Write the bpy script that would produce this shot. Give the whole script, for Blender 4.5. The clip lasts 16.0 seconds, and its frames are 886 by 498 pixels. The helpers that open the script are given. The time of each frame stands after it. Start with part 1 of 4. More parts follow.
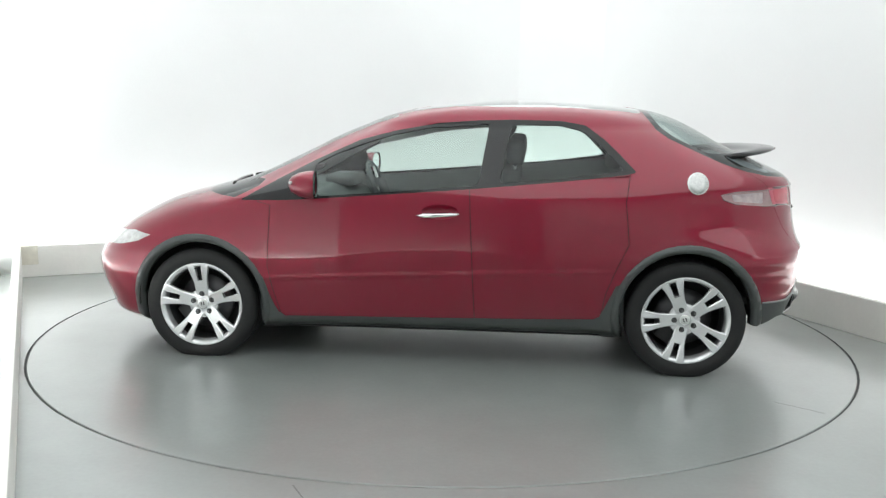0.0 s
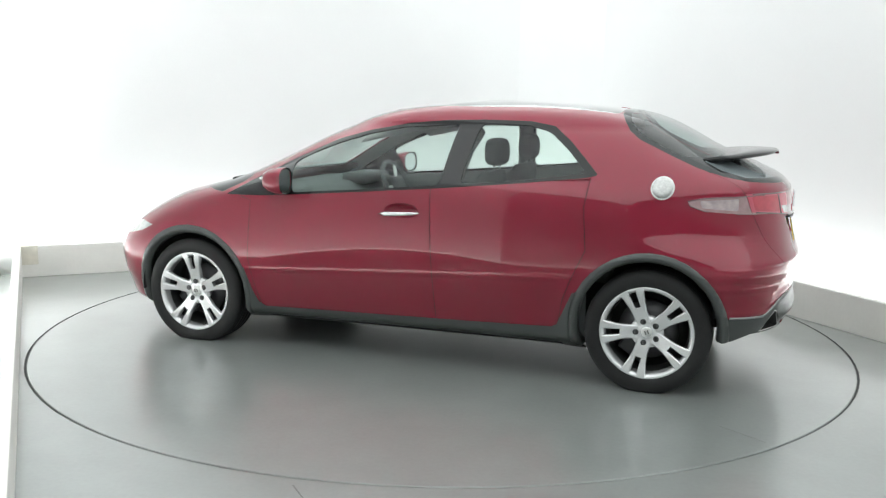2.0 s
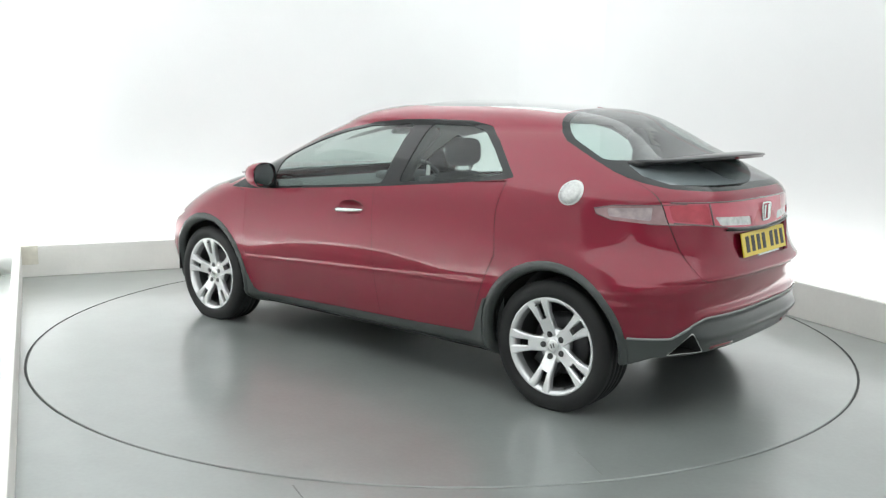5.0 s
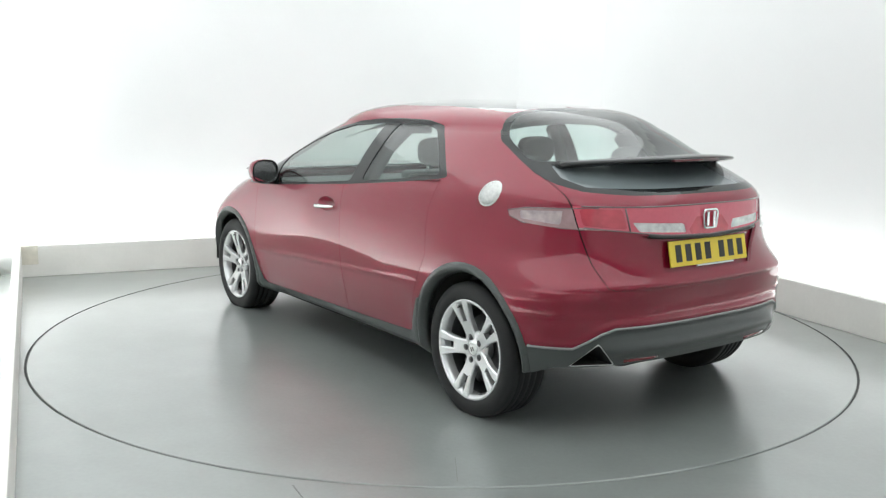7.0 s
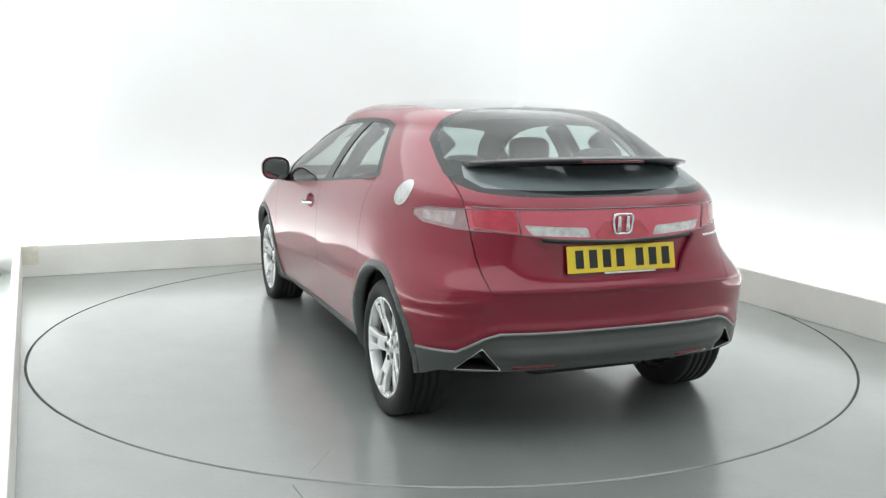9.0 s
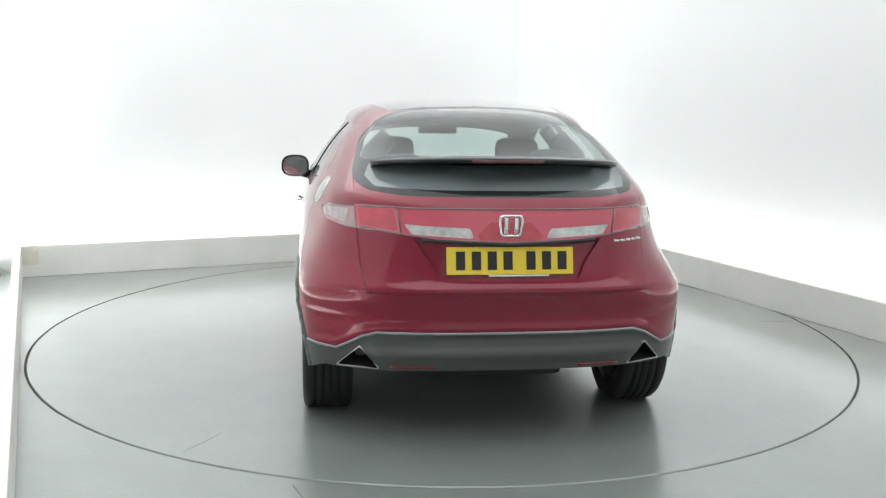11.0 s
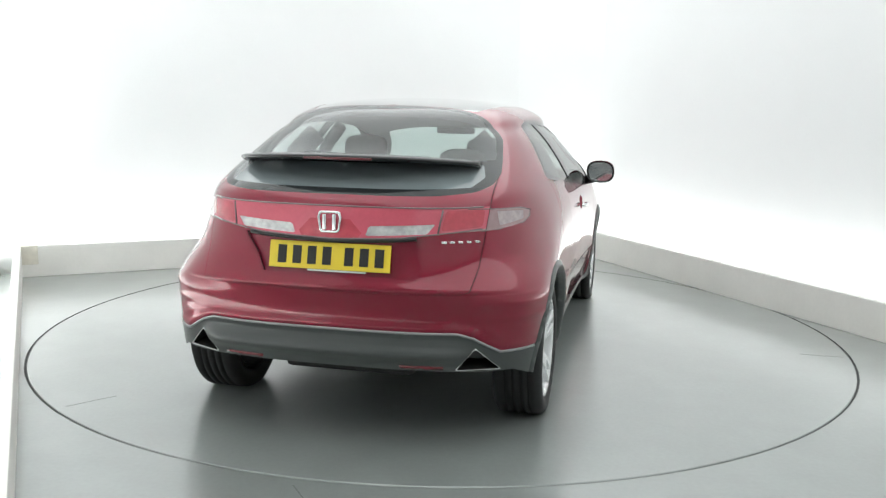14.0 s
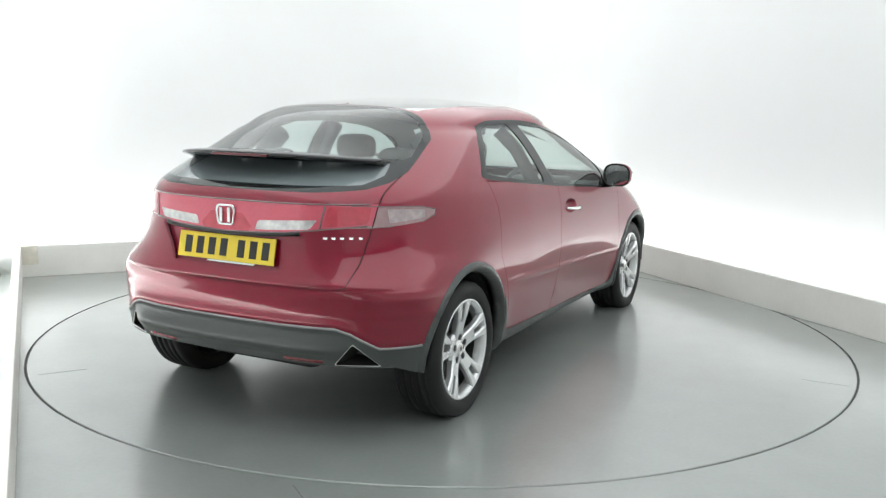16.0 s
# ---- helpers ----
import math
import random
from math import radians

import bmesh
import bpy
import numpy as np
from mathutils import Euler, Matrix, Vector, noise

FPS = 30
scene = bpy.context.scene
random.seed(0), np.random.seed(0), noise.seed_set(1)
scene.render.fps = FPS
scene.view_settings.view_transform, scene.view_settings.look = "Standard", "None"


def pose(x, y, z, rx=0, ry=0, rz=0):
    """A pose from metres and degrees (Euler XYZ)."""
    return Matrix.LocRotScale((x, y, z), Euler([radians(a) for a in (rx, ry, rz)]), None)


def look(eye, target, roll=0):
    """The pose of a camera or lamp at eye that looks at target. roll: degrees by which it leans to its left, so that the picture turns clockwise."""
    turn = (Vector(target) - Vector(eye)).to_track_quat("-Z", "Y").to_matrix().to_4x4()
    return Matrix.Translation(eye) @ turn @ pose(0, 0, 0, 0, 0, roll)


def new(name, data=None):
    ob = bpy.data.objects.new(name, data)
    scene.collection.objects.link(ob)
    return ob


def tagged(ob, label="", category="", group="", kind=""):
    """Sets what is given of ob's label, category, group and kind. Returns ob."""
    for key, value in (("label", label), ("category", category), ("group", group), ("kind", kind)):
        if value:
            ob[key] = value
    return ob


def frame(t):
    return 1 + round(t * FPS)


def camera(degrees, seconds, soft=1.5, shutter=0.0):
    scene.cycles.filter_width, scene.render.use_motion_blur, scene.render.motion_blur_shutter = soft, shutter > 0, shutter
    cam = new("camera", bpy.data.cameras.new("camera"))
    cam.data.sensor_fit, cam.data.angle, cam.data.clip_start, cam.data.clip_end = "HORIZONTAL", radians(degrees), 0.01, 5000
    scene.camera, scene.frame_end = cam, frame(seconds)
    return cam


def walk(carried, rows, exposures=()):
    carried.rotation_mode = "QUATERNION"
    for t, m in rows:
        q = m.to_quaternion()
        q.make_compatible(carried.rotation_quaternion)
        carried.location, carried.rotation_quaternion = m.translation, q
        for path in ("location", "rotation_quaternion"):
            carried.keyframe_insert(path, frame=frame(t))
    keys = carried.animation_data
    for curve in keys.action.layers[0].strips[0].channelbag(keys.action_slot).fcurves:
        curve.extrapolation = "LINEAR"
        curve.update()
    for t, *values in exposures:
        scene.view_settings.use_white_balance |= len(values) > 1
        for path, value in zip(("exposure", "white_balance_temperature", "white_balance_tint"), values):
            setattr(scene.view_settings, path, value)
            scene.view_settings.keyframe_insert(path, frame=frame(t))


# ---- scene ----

# ---------------------------------------------------------------- camera
cam = camera(52.12, 16.0, 1.3)
EYE = (0.1534, -5.6301, 1.4344)
YAW, PITCH = 0.0281, 0.1631
AIM = (EYE[0] - math.sin(YAW) * math.cos(PITCH), EYE[1] + math.cos(YAW) * math.cos(PITCH), EYE[2] - math.sin(PITCH))
walk(cam, [(0.0, look(EYE, AIM, 0.96)), (16.0, look(EYE, AIM, 0.96))], [(0.0, 0.0), (16.0, 0.0)])

# ---------------------------------------------------------------- light
world = bpy.data.worlds.new("world")
scene.world = world
world.use_nodes = True
world.node_tree.nodes["Background"].inputs[0].default_value = (0.8, 0.85, 0.9, 1)
world.node_tree.nodes["Background"].inputs[1].default_value = 0.05

CEIL_GLOW = 1.04     # the lightbox ceiling
TROUGH = 24.0        # watts of each strip lamp behind the kerb boards

# the booth is a rectangle turned against the camera: u along the back wall, v away from the camera
UX, UY = 0.8988, 0.4384
U0, U1, V0, V1 = -2.453, 2.394, -6.1, 2.604


def booth(u, v, z=0.0):
    return Vector((u * UX - v * UY, u * UY + v * UX, z))


BOOTH_TURN = math.degrees(math.atan2(UY, UX))


# ---------------------------------------------------------------- materials
def material(name, colour, rough=0.5, metal=0.0, coat=0.0, spec=0.5, bump=0.0, scale=60.0, vary=0.0, stain=0.0, stain_scale=1.5, glow=0.0, coat_rough=0.03, coat_ior=1.5):
    m = bpy.data.materials.new(name)
    m.use_nodes = True
    nt = m.node_tree
    b = nt.nodes["Principled BSDF"]
    b.inputs["Base Color"].default_value = (*colour, 1)
    b.inputs["Roughness"].default_value = rough
    b.inputs["Metallic"].default_value = metal
    b.inputs["Coat Weight"].default_value = coat
    b.inputs["Coat Roughness"].default_value = coat_rough
    b.inputs["Coat IOR"].default_value = coat_ior
    b.inputs["Specular IOR Level"].default_value = spec
    if glow:
        b.inputs["Emission Color"].default_value = (*colour, 1)
        b.inputs["Emission Strength"].default_value = glow
    if vary or stain or bump:
        tc = nt.nodes.new("ShaderNodeTexCoord")
        fine = nt.nodes.new("ShaderNodeTexNoise")
        fine.inputs["Scale"].default_value = scale
        fine.inputs["Detail"].default_value = 4
        nt.links.new(tc.outputs["Object"], fine.inputs["Vector"])
        if vary or stain:
            big = nt.nodes.new("ShaderNodeTexNoise")
            big.inputs["Scale"].default_value = stain_scale
            big.inputs["Detail"].default_value = 2.5
            nt.links.new(tc.outputs["Object"], big.inputs["Vector"])
            mix = nt.nodes.new("ShaderNodeMix")
            mix.data_type = "RGBA"
            mix.inputs["A"].default_value = (*[c * (1 - vary) for c in colour], 1)
            mix.inputs["B"].default_value = (*[min(1, c * (1 + vary)) for c in colour], 1)
            nt.links.new(fine.outputs["Fac"], mix.inputs["Factor"])
            mix2 = nt.nodes.new("ShaderNodeMix")
            mix2.data_type, mix2.blend_type = "RGBA", "MULTIPLY"
            ramp = nt.nodes.new("ShaderNodeValToRGB")
            ramp.color_ramp.elements[0].position, ramp.color_ramp.elements[1].position = 0.2, 0.8
            ramp.color_ramp.elements[0].color = (1 - stain, 1 - stain, 1 - stain, 1)
            nt.links.new(big.outputs["Fac"], ramp.inputs["Fac"])
            mix2.inputs["Factor"].default_value = 1
            nt.links.new(mix.outputs["Result"], mix2.inputs["A"])
            nt.links.new(ramp.outputs["Color"], mix2.inputs["B"])
            nt.links.new(mix2.outputs["Result"], b.inputs["Base Color"])
            if stain:
                rr = nt.nodes.new("ShaderNodeMapRange")
                rr.inputs["To Min"].default_value, rr.inputs["To Max"].default_value = rough * 0.92, min(1, rough * 1.08)
                nt.links.new(big.outputs["Fac"], rr.inputs["Value"])
                nt.links.new(rr.outputs["Result"], b.inputs["Roughness"])
        if bump:
            bp = nt.nodes.new("ShaderNodeBump")
            bp.inputs["Strength"].default_value = bump
            bp.inputs["Distance"].default_value = 0.002
            nt.links.new(fine.outputs["Fac"], bp.inputs["Height"])
            nt.links.new(bp.outputs["Normal"], b.inputs["Normal"])
    return m


def pane(name, tint, gloss=0.045, most=0.95):
    """Thin glass: tinted see-through, with a gloss that grows towards grazing views."""
    m = bpy.data.materials.new(name)
    m.use_nodes = True
    nt = m.node_tree
    nt.nodes.remove(nt.nodes["Principled BSDF"])
    out = nt.nodes["Material Output"]
    tr, gl, lw, pw, ma, mx = (nt.nodes.new(k) for k in ("ShaderNodeBsdfTransparent", "ShaderNodeBsdfGlossy", "ShaderNodeLayerWeight", "ShaderNodeMath", "ShaderNodeMath", "ShaderNodeMixShader"))
    tr.inputs["Color"].default_value = (*tint, 1)
    gl.inputs["Roughness"].default_value = 0.0
    lw.inputs["Blend"].default_value = 0.5
    pw.operation, ma.operation = "POWER", "MULTIPLY_ADD"
    pw.inputs[1].default_value = 3.4
    ma.inputs[1].default_value, ma.inputs[2].default_value = most - gloss, gloss
    nt.links.new(lw.outputs["Facing"], pw.inputs[0])
    nt.links.new(pw.outputs[0], ma.inputs[0])
    nt.links.new(ma.outputs[0], mx.inputs[0])
    nt.links.new(tr.outputs[0], mx.inputs[1])
    nt.links.new(gl.outputs[0], mx.inputs[2])
    nt.links.new(mx.outputs[0], out.inputs["Surface"])
    return m


def floor_paint(name, colour):
    """Glossy floor paint: soft grime, tyre dust and dull, wiped patches."""
    m = bpy.data.materials.new(name)
    m.use_nodes = True
    nt = m.node_tree
    b = nt.nodes["Principled BSDF"]
    tc = nt.nodes.new("ShaderNodeTexCoord")

    def noise(scale, detail, rough, warp=0.0):
        n = nt.nodes.new("ShaderNodeTexNoise")
        n.inputs["Scale"].default_value, n.inputs["Detail"].default_value = scale, detail
        n.inputs["Roughness"].default_value, n.inputs["Distortion"].default_value = rough, warp
        nt.links.new(tc.outputs["Object"], n.inputs["Vector"])
        return n.outputs["Fac"]

    def spread(value, a, z, lo, hi):
        r = nt.nodes.new("ShaderNodeMapRange")
        r.interpolation_type = "SMOOTHSTEP"
        for k, v in (("From Min", a), ("From Max", z), ("To Min", lo), ("To Max", hi)):
            r.inputs[k].default_value = v
        nt.links.new(value, r.inputs["Value"])
        return r.outputs["Result"]

    def times(p, q):
        n = nt.nodes.new("ShaderNodeMath")
        n.operation = "MULTIPLY"
        nt.links.new(p, n.inputs[0])
        nt.links.new(q, n.inputs[1])
        return n.outputs[0]

    grime = spread(noise(0.9, 2, 0.45), 0.1, 0.9, 0.86, 1.10)
    smear = spread(noise(5.0, 3, 0.5, 0.3), 0.1, 0.9, 1.05, 0.95)
    grain = spread(noise(45.0, 4, 0.6), 0.2, 0.8, 0.96, 1.04)
    mix = nt.nodes.new("ShaderNodeMix")
    mix.data_type, mix.blend_type = "RGBA", "MULTIPLY"
    mix.inputs["Factor"].default_value = 1
    mix.inputs["A"].default_value = (*colour, 1)
    nt.links.new(times(times(grime, smear), grain), mix.inputs["B"])
    nt.links.new(mix.outputs["Result"], b.inputs["Base Color"])
    nt.links.new(spread(noise(1.7, 2, 0.5), 0.1, 0.9, 0.295, 0.36), b.inputs["Roughness"])
    b.inputs["Specular IOR Level"].default_value = 0.95
    b.inputs["Coat Weight"].default_value = 0.9
    b.inputs["Coat IOR"].default_value = 1.62
    nt.links.new(spread(noise(1.3, 2, 0.5), 0.1, 0.9, 0.185, 0.245), b.inputs["Coat Roughness"])
    return m


WALL = material("booth white", (0.86, 0.87, 0.87), 0.7, vary=0.015, stain=0.03, bump=0.05, scale=80)
KERB = material("kerb paint", (0.86, 0.85, 0.81), 0.55, vary=0.03, stain=0.10, stain_scale=3, bump=0.15, scale=40)
FLOOR = floor_paint("floor paint", (0.262, 0.286, 0.274))
RING = material("ring gap", (0.045, 0.05, 0.05), 0.7)
CEIL = material("lightbox", (0.97, 1.0, 1.0), 0.8, glow=CEIL_GLOW)
# for unseen surfaces near the camera, darkened so the car reflects less white
DARKWALL = material("unseen dark grey", (0.36, 0.37, 0.365), 0.8, vary=0.03)
# unseen wall behind the camera, kept pale to brighten the car's tail
FRONTWALL = material("unseen pale grey", (0.80, 0.81, 0.805), 0.8, vary=0.03)
PAINT = material("red pearl paint", (0.228, 0.0036, 0.0245), 0.38, metal=0.30, spec=0.15, coat=1.0, vary=0.06, scale=900, coat_ior=1.58)
TRIM = material("grey moulding", (0.066, 0.073, 0.071), 0.28, bump=0.2, scale=400, vary=0.08)
BLACK = material("black gloss trim", (0.012, 0.013, 0.014), 0.10, spec=0.5)
FRIT = material("black glass rim", (0.022, 0.025, 0.026), 0.06, spec=0.4)
GAP = material("shut gap", (0.012, 0.008, 0.009), 0.8)
RUBBER = material("tyre rubber", (0.020, 0.0205, 0.021), 0.58, spec=0.3, bump=0.15, scale=120, vary=0.15)
ALLOY = material("alloy silver", (0.80, 0.81, 0.82), 0.27, metal=0.65, coat=0.3)
ALLOY_IN = material("rim barrel", (0.06, 0.062, 0.064), 0.45, metal=0.6, vary=0.1)
STEEL = material("brake steel", (0.10, 0.10, 0.105), 0.42, metal=0.8)
CHROME = material("chrome", (0.80, 0.81, 0.82), 0.10, metal=1.0)
RIM_STEEL = material("satin steel", (0.62, 0.62, 0.62), 0.35, metal=0.6)
WELL = material("wheel well", (0.020, 0.020, 0.020), 0.9)
GLASS = pane("side glass", (0.78, 0.86, 0.83))
GLASS_REAR = pane("rear glass", (0.62, 0.72, 0.70), 0.05)
GLASS_DARK = material("lower hatch glass", (0.22, 0.255, 0.265), 0.06, spec=0.8, vary=0.12, scale=4, coat=0.3)
GLASS_DARK.node_tree.nodes["Principled BSDF"].inputs["Alpha"].default_value = 0.88
LENS_DIM = material("dim red lens", (0.10, 0.012, 0.018), 0.12, coat=0.8)
GLASS_ROOF = material("roof glass", (0.02, 0.021, 0.022), 0.05, coat=1.0, coat_ior=1.9)
LENS_CLEAR = material("clear lens", (0.68, 0.66, 0.66), 0.16, metal=0.4, coat=1.0, vary=0.5, scale=38)
LENS_RED = material("red lens", (0.52, 0.055, 0.085), 0.10, coat=1.0, vary=0.30, scale=26)
LENS_BAND = material("pink lens band", (0.60, 0.095, 0.14), 0.14, coat=1.0, vary=0.08, scale=60)
LENS_PALE = material("pale lamp reflector", (0.46, 0.38, 0.385), 0.22, coat=0.6, vary=0.45, scale=34)
LENS_OUT = material("pale tail lens", (0.36, 0.23, 0.24), 0.08, coat=1.0, vary=0.35, scale=22)
LAMP_GREY = material("lamp bezel", (0.20, 0.13, 0.14), 0.2, coat=0.8)
YELLOW = material("plate yellow", (0.78, 0.58, 0.035), 0.35, coat=0.3)
INK = material("plate black", (0.015, 0.015, 0.015), 0.4)
FABRIC = material("seat cloth", (0.075, 0.08, 0.082), 0.9, bump=0.5, scale=350, vary=0.2)
LINING = material("roof lining", (0.42, 0.43, 0.42), 0.95, bump=0.2, scale=300)
CABIN = material("cabin plastic", (0.09, 0.098, 0.10), 0.6, bump=0.2, scale=250)
SILVER = material("silver paint", (0.70, 0.71, 0.70), 0.3, metal=0.5, coat=0.4)
FLAP = material("grey flap", (0.60, 0.61, 0.60), 0.4, metal=0.4, vary=0.35, scale=90)
REFLEX = material("red reflector", (0.17, 0.012, 0.02), 0.2, coat=0.6)


# ---------------------------------------------------------------- mesh helpers
def part(name, bm, mat, parent=None, label="", smooth=True, normals=None):
    me = bpy.data.meshes.new(name)
    bm.to_mesh(me)
    bm.free()
    me.materials.append(mat)
    if smooth:
        me.polygons.foreach_set("use_smooth", [True] * len(me.polygons))
    if normals is not None:
        me.normals_split_custom_set_from_vertices(normals)
    ob = new(name, me)
    ob.parent = parent
    if label:
        tagged(ob, label)
    return ob


def add_box(bm, lo, hi, bevel=0.0, m=None):
    m = m or Matrix()
    c = [(a + b) / 2 for a, b in zip(lo, hi)]
    s = [b - a for a, b in zip(lo, hi)]
    r = bmesh.ops.create_cube(bm, size=1.0, matrix=m @ Matrix.Translation(c) @ Matrix.Diagonal((*s, 1)))
    if bevel:
        es = {e for v in r["verts"] for e in v.link_edges}
        bmesh.ops.bevel(bm, geom=list(es), offset=bevel, segments=2, affect="EDGES", profile=0.6)


def boxed(lo, hi, bevel=0.0, m=None):
    bm = bmesh.new()
    add_box(bm, lo, hi, bevel, m)
    return bm


def lathe(profile, steps=48, closed=False):
    """Turn a profile of (radius, y) round the y axis."""
    bm = bmesh.new()
    rings = []
    for i in range(steps):
        a = 2 * math.pi * i / steps
        rings.append([bm.verts.new((r * math.cos(a), y, r * math.sin(a))) for r, y in profile])
    n = len(profile)
    for i in range(steps):
        p, q = rings[i], rings[(i + 1) % steps]
        for j in range(n if closed else n - 1):
            bm.faces.new((p[j], p[(j + 1) % n], q[(j + 1) % n], q[j]))
    bmesh.ops.recalc_face_normals(bm, faces=bm.faces)
    return bm


def prism(outline, depth, m=None, bevel=0.0):
    """A flat outline in x, z drawn out along y from 0 to depth."""
    bm = bmesh.new()
    a = [bm.verts.new((x, 0, z)) for x, z in outline]
    b = [bm.verts.new((x, depth, z)) for x, z in outline]
    n = len(a)
    bm.faces.new(a), bm.faces.new(b[::-1])
    for i in range(n):
        bm.faces.new((a[i], b[i], b[(i + 1) % n], a[(i + 1) % n]))
    bmesh.ops.recalc_face_normals(bm, faces=bm.faces)
    if bevel:
        bmesh.ops.bevel(bm, geom=list(bm.edges), offset=bevel, segments=2, affect="EDGES", profile=0.6)
    if m:
        bmesh.ops.transform(bm, matrix=m, verts=bm.verts)
    return bm


def ribbon(path, radius, sides=8):
    """A tube along a path."""
    bm = bmesh.new()
    path = [Vector(p) for p in path]
    rings = []
    for i, p in enumerate(path):
        d = (path[min(i + 1, len(path) - 1)] - path[max(i - 1, 0)]).normalized()
        up = Vector((0, 0, 1)) if abs(d.z) < 0.9 else Vector((1, 0, 0))
        s = d.cross(up).normalized()
        w = s.cross(d)
        rings.append([bm.verts.new(p + radius * (math.cos(t) * s + math.sin(t) * w)) for t in (2 * math.pi * k / sides for k in range(sides))])
    for p, q in zip(rings, rings[1:]):
        for k in range(sides):
            bm.faces.new((p[k], p[(k + 1) % sides], q[(k + 1) % sides], q[k]))
    bm.faces.new(rings[0]), bm.faces.new(rings[-1][::-1])
    bmesh.ops.recalc_face_normals(bm, faces=bm.faces)
    return bm


# ---------------------------------------------------------------- booth
def build_booth():
    m = pose(0, 0, 0, 0, 0, BOOTH_TURN)
    R = 2.433
    # ground sheet with a round hole for the turntable
    bm = bmesh.new()
    n = 96
    inner = [bm.verts.new((R * math.cos(2 * math.pi * i / n), R * math.sin(2 * math.pi * i / n), 0)) for i in range(n)]
    far = 9.0
    outer = []
    for i in range(n):
        a = 2 * math.pi * i / n
        c, s = math.cos(a), math.sin(a)
        k = far / max(abs(c), abs(s))
        outer.append(bm.verts.new((k * c, k * s, 0)))
    for i in range(n):
        bm.faces.new((inner[i], outer[i], outer[(i + 1) % n], inner[(i + 1) % n]))
    floor = part("floor", bm, FLOOR, None, smooth=False)
    tagged(floor, "grey-green painted booth floor, slightly glossy and scuffed", "floor", kind="structure")
    bm = lathe([(R - 0.014, -0.006), (R + 0.001, -0.006)], 160)
    bmesh.ops.transform(bm, matrix=pose(0, 0, 0, 90), verts=bm.verts)
    gap = part("pavement_gap", bm, RING, floor, "dark gap round the turntable")
    gap.location.z = 0.0
    # a saw cut that leads from the ring to the front
    part("floor_joint", boxed((-0.0025, -0.6, 0), (0.0025, 0, 0.0015), m=pose(-0.484, -2.442, 0, 0, 0, 28.2)), material("floor joint", (0.16, 0.17, 0.165), 0.6), floor, smooth=False)
    th = 0.15
    gapw = 0.32
    z1 = 3.3
    for name, lo, hi, mat in (
        ("wall_back", (U0 - gapw - th, V1 + gapw, 0), (U1 + gapw + th, V1 + gapw + th, z1), WALL),
        ("wall_left", (U0 - gapw - th, -2.6, 0), (U0 - gapw, V1 + gapw, z1), WALL),
        # out of view: same wall in grey, added to darken the flank's reflections
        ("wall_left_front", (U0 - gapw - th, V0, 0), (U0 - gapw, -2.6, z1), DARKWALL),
        ("wall_right", (U1 + gapw, V0, 0), (U1 + gapw + th, V1 + gapw, z1), WALL),
        ("wall_front", (U0 - gapw - th, V0 - th, 0), (U1 + gapw + th, V0, z1), FRONTWALL),
    ):
        bm = boxed(lo, hi)
        bmesh.ops.transform(bm, matrix=m, verts=bm.verts)
        tagged(part(name, bm, mat, None, smooth=False), "plain white photo booth wall, washed with light" if mat is WALL else "unseen grey booth wall, toned for the reflections in the car", "wall", kind="structure")
    # ceiling_front is added out of view, unlit, to darken what the car reflects
    for name, v0, v1, mat, label in (("ceiling", -5.3, V1 + gapw + th, CEIL, "white glowing lightbox ceiling of the booth"), ("ceiling_front", V0 - th, -5.3, DARKWALL, "unseen dark stretch of ceiling, added for the reflections in the car")):
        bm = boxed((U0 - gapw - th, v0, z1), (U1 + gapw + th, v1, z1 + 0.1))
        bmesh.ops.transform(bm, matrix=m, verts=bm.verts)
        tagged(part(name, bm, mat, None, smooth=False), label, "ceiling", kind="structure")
    # coved corners where the back wall meets the side walls
    rc = 0.6
    for name, cu, cv, a0 in (("wall_cove_right", U1 + gapw - rc, V1 + gapw - rc, 0), ("wall_cove_left", U0 - gapw + rc, V1 + gapw - rc, 90)):
        bm = bmesh.new()
        rows = []
        for i in range(17):
            t = radians(a0 + 90 * i / 16)
            c, s = math.cos(t), math.sin(t)
            rows.append([bm.verts.new((cu + q * c, cv + q * s, z)) for q, z in ((rc - 0.001, 0.0), (rc - 0.001, z1), (rc + 0.01, z1), (rc + 0.01, 0.0))])
        for p, q in zip(rows, rows[1:]):
            for k in range(4):
                bm.faces.new((p[k], p[(k + 1) % 4], q[(k + 1) % 4], q[k]))
        bmesh.ops.recalc_face_normals(bm, faces=bm.faces)
        bmesh.ops.transform(bm, matrix=m, verts=bm.verts)
        tagged(part(name, bm, WALL), "curved white corner of the booth wall", "wall", kind="structure")
    # kerb boards in front of the walls, with strip lamps behind them
    kh = 0.246
    for name, lo, hi in (
        ("kerb_back", (U0 - 0.05, V1, 0), (U1 + 0.05, V1 + 0.05, kh)),
        ("kerb_left", (U0 - 0.05, V0, 0), (U0, V1, kh)),
        ("kerb_right", (U1, V0, 0), (U1 + 0.05, V1, kh)),
    ):
        bm = boxed(lo, hi, 0.006)
        bmesh.ops.transform(bm, matrix=m, verts=bm.verts)
        tagged(part(name, bm, KERB, None, smooth=False), "low off-white kerb board along the booth wall", "kerb", kind="structure")
    # the worn corner block
    bm = boxed((U0 - 0.06, V1 - 0.004, 0.10), (U0 + 0.12, V1 + 0.055, kh + 0.004), 0.004)
    bmesh.ops.transform(bm, matrix=m, verts=bm.verts)
    part("corner_block", bm, material("cream block", (0.72, 0.69, 0.60), 0.6, vary=0.12, scale=30), bpy.data.objects["kerb_back"], smooth=False)
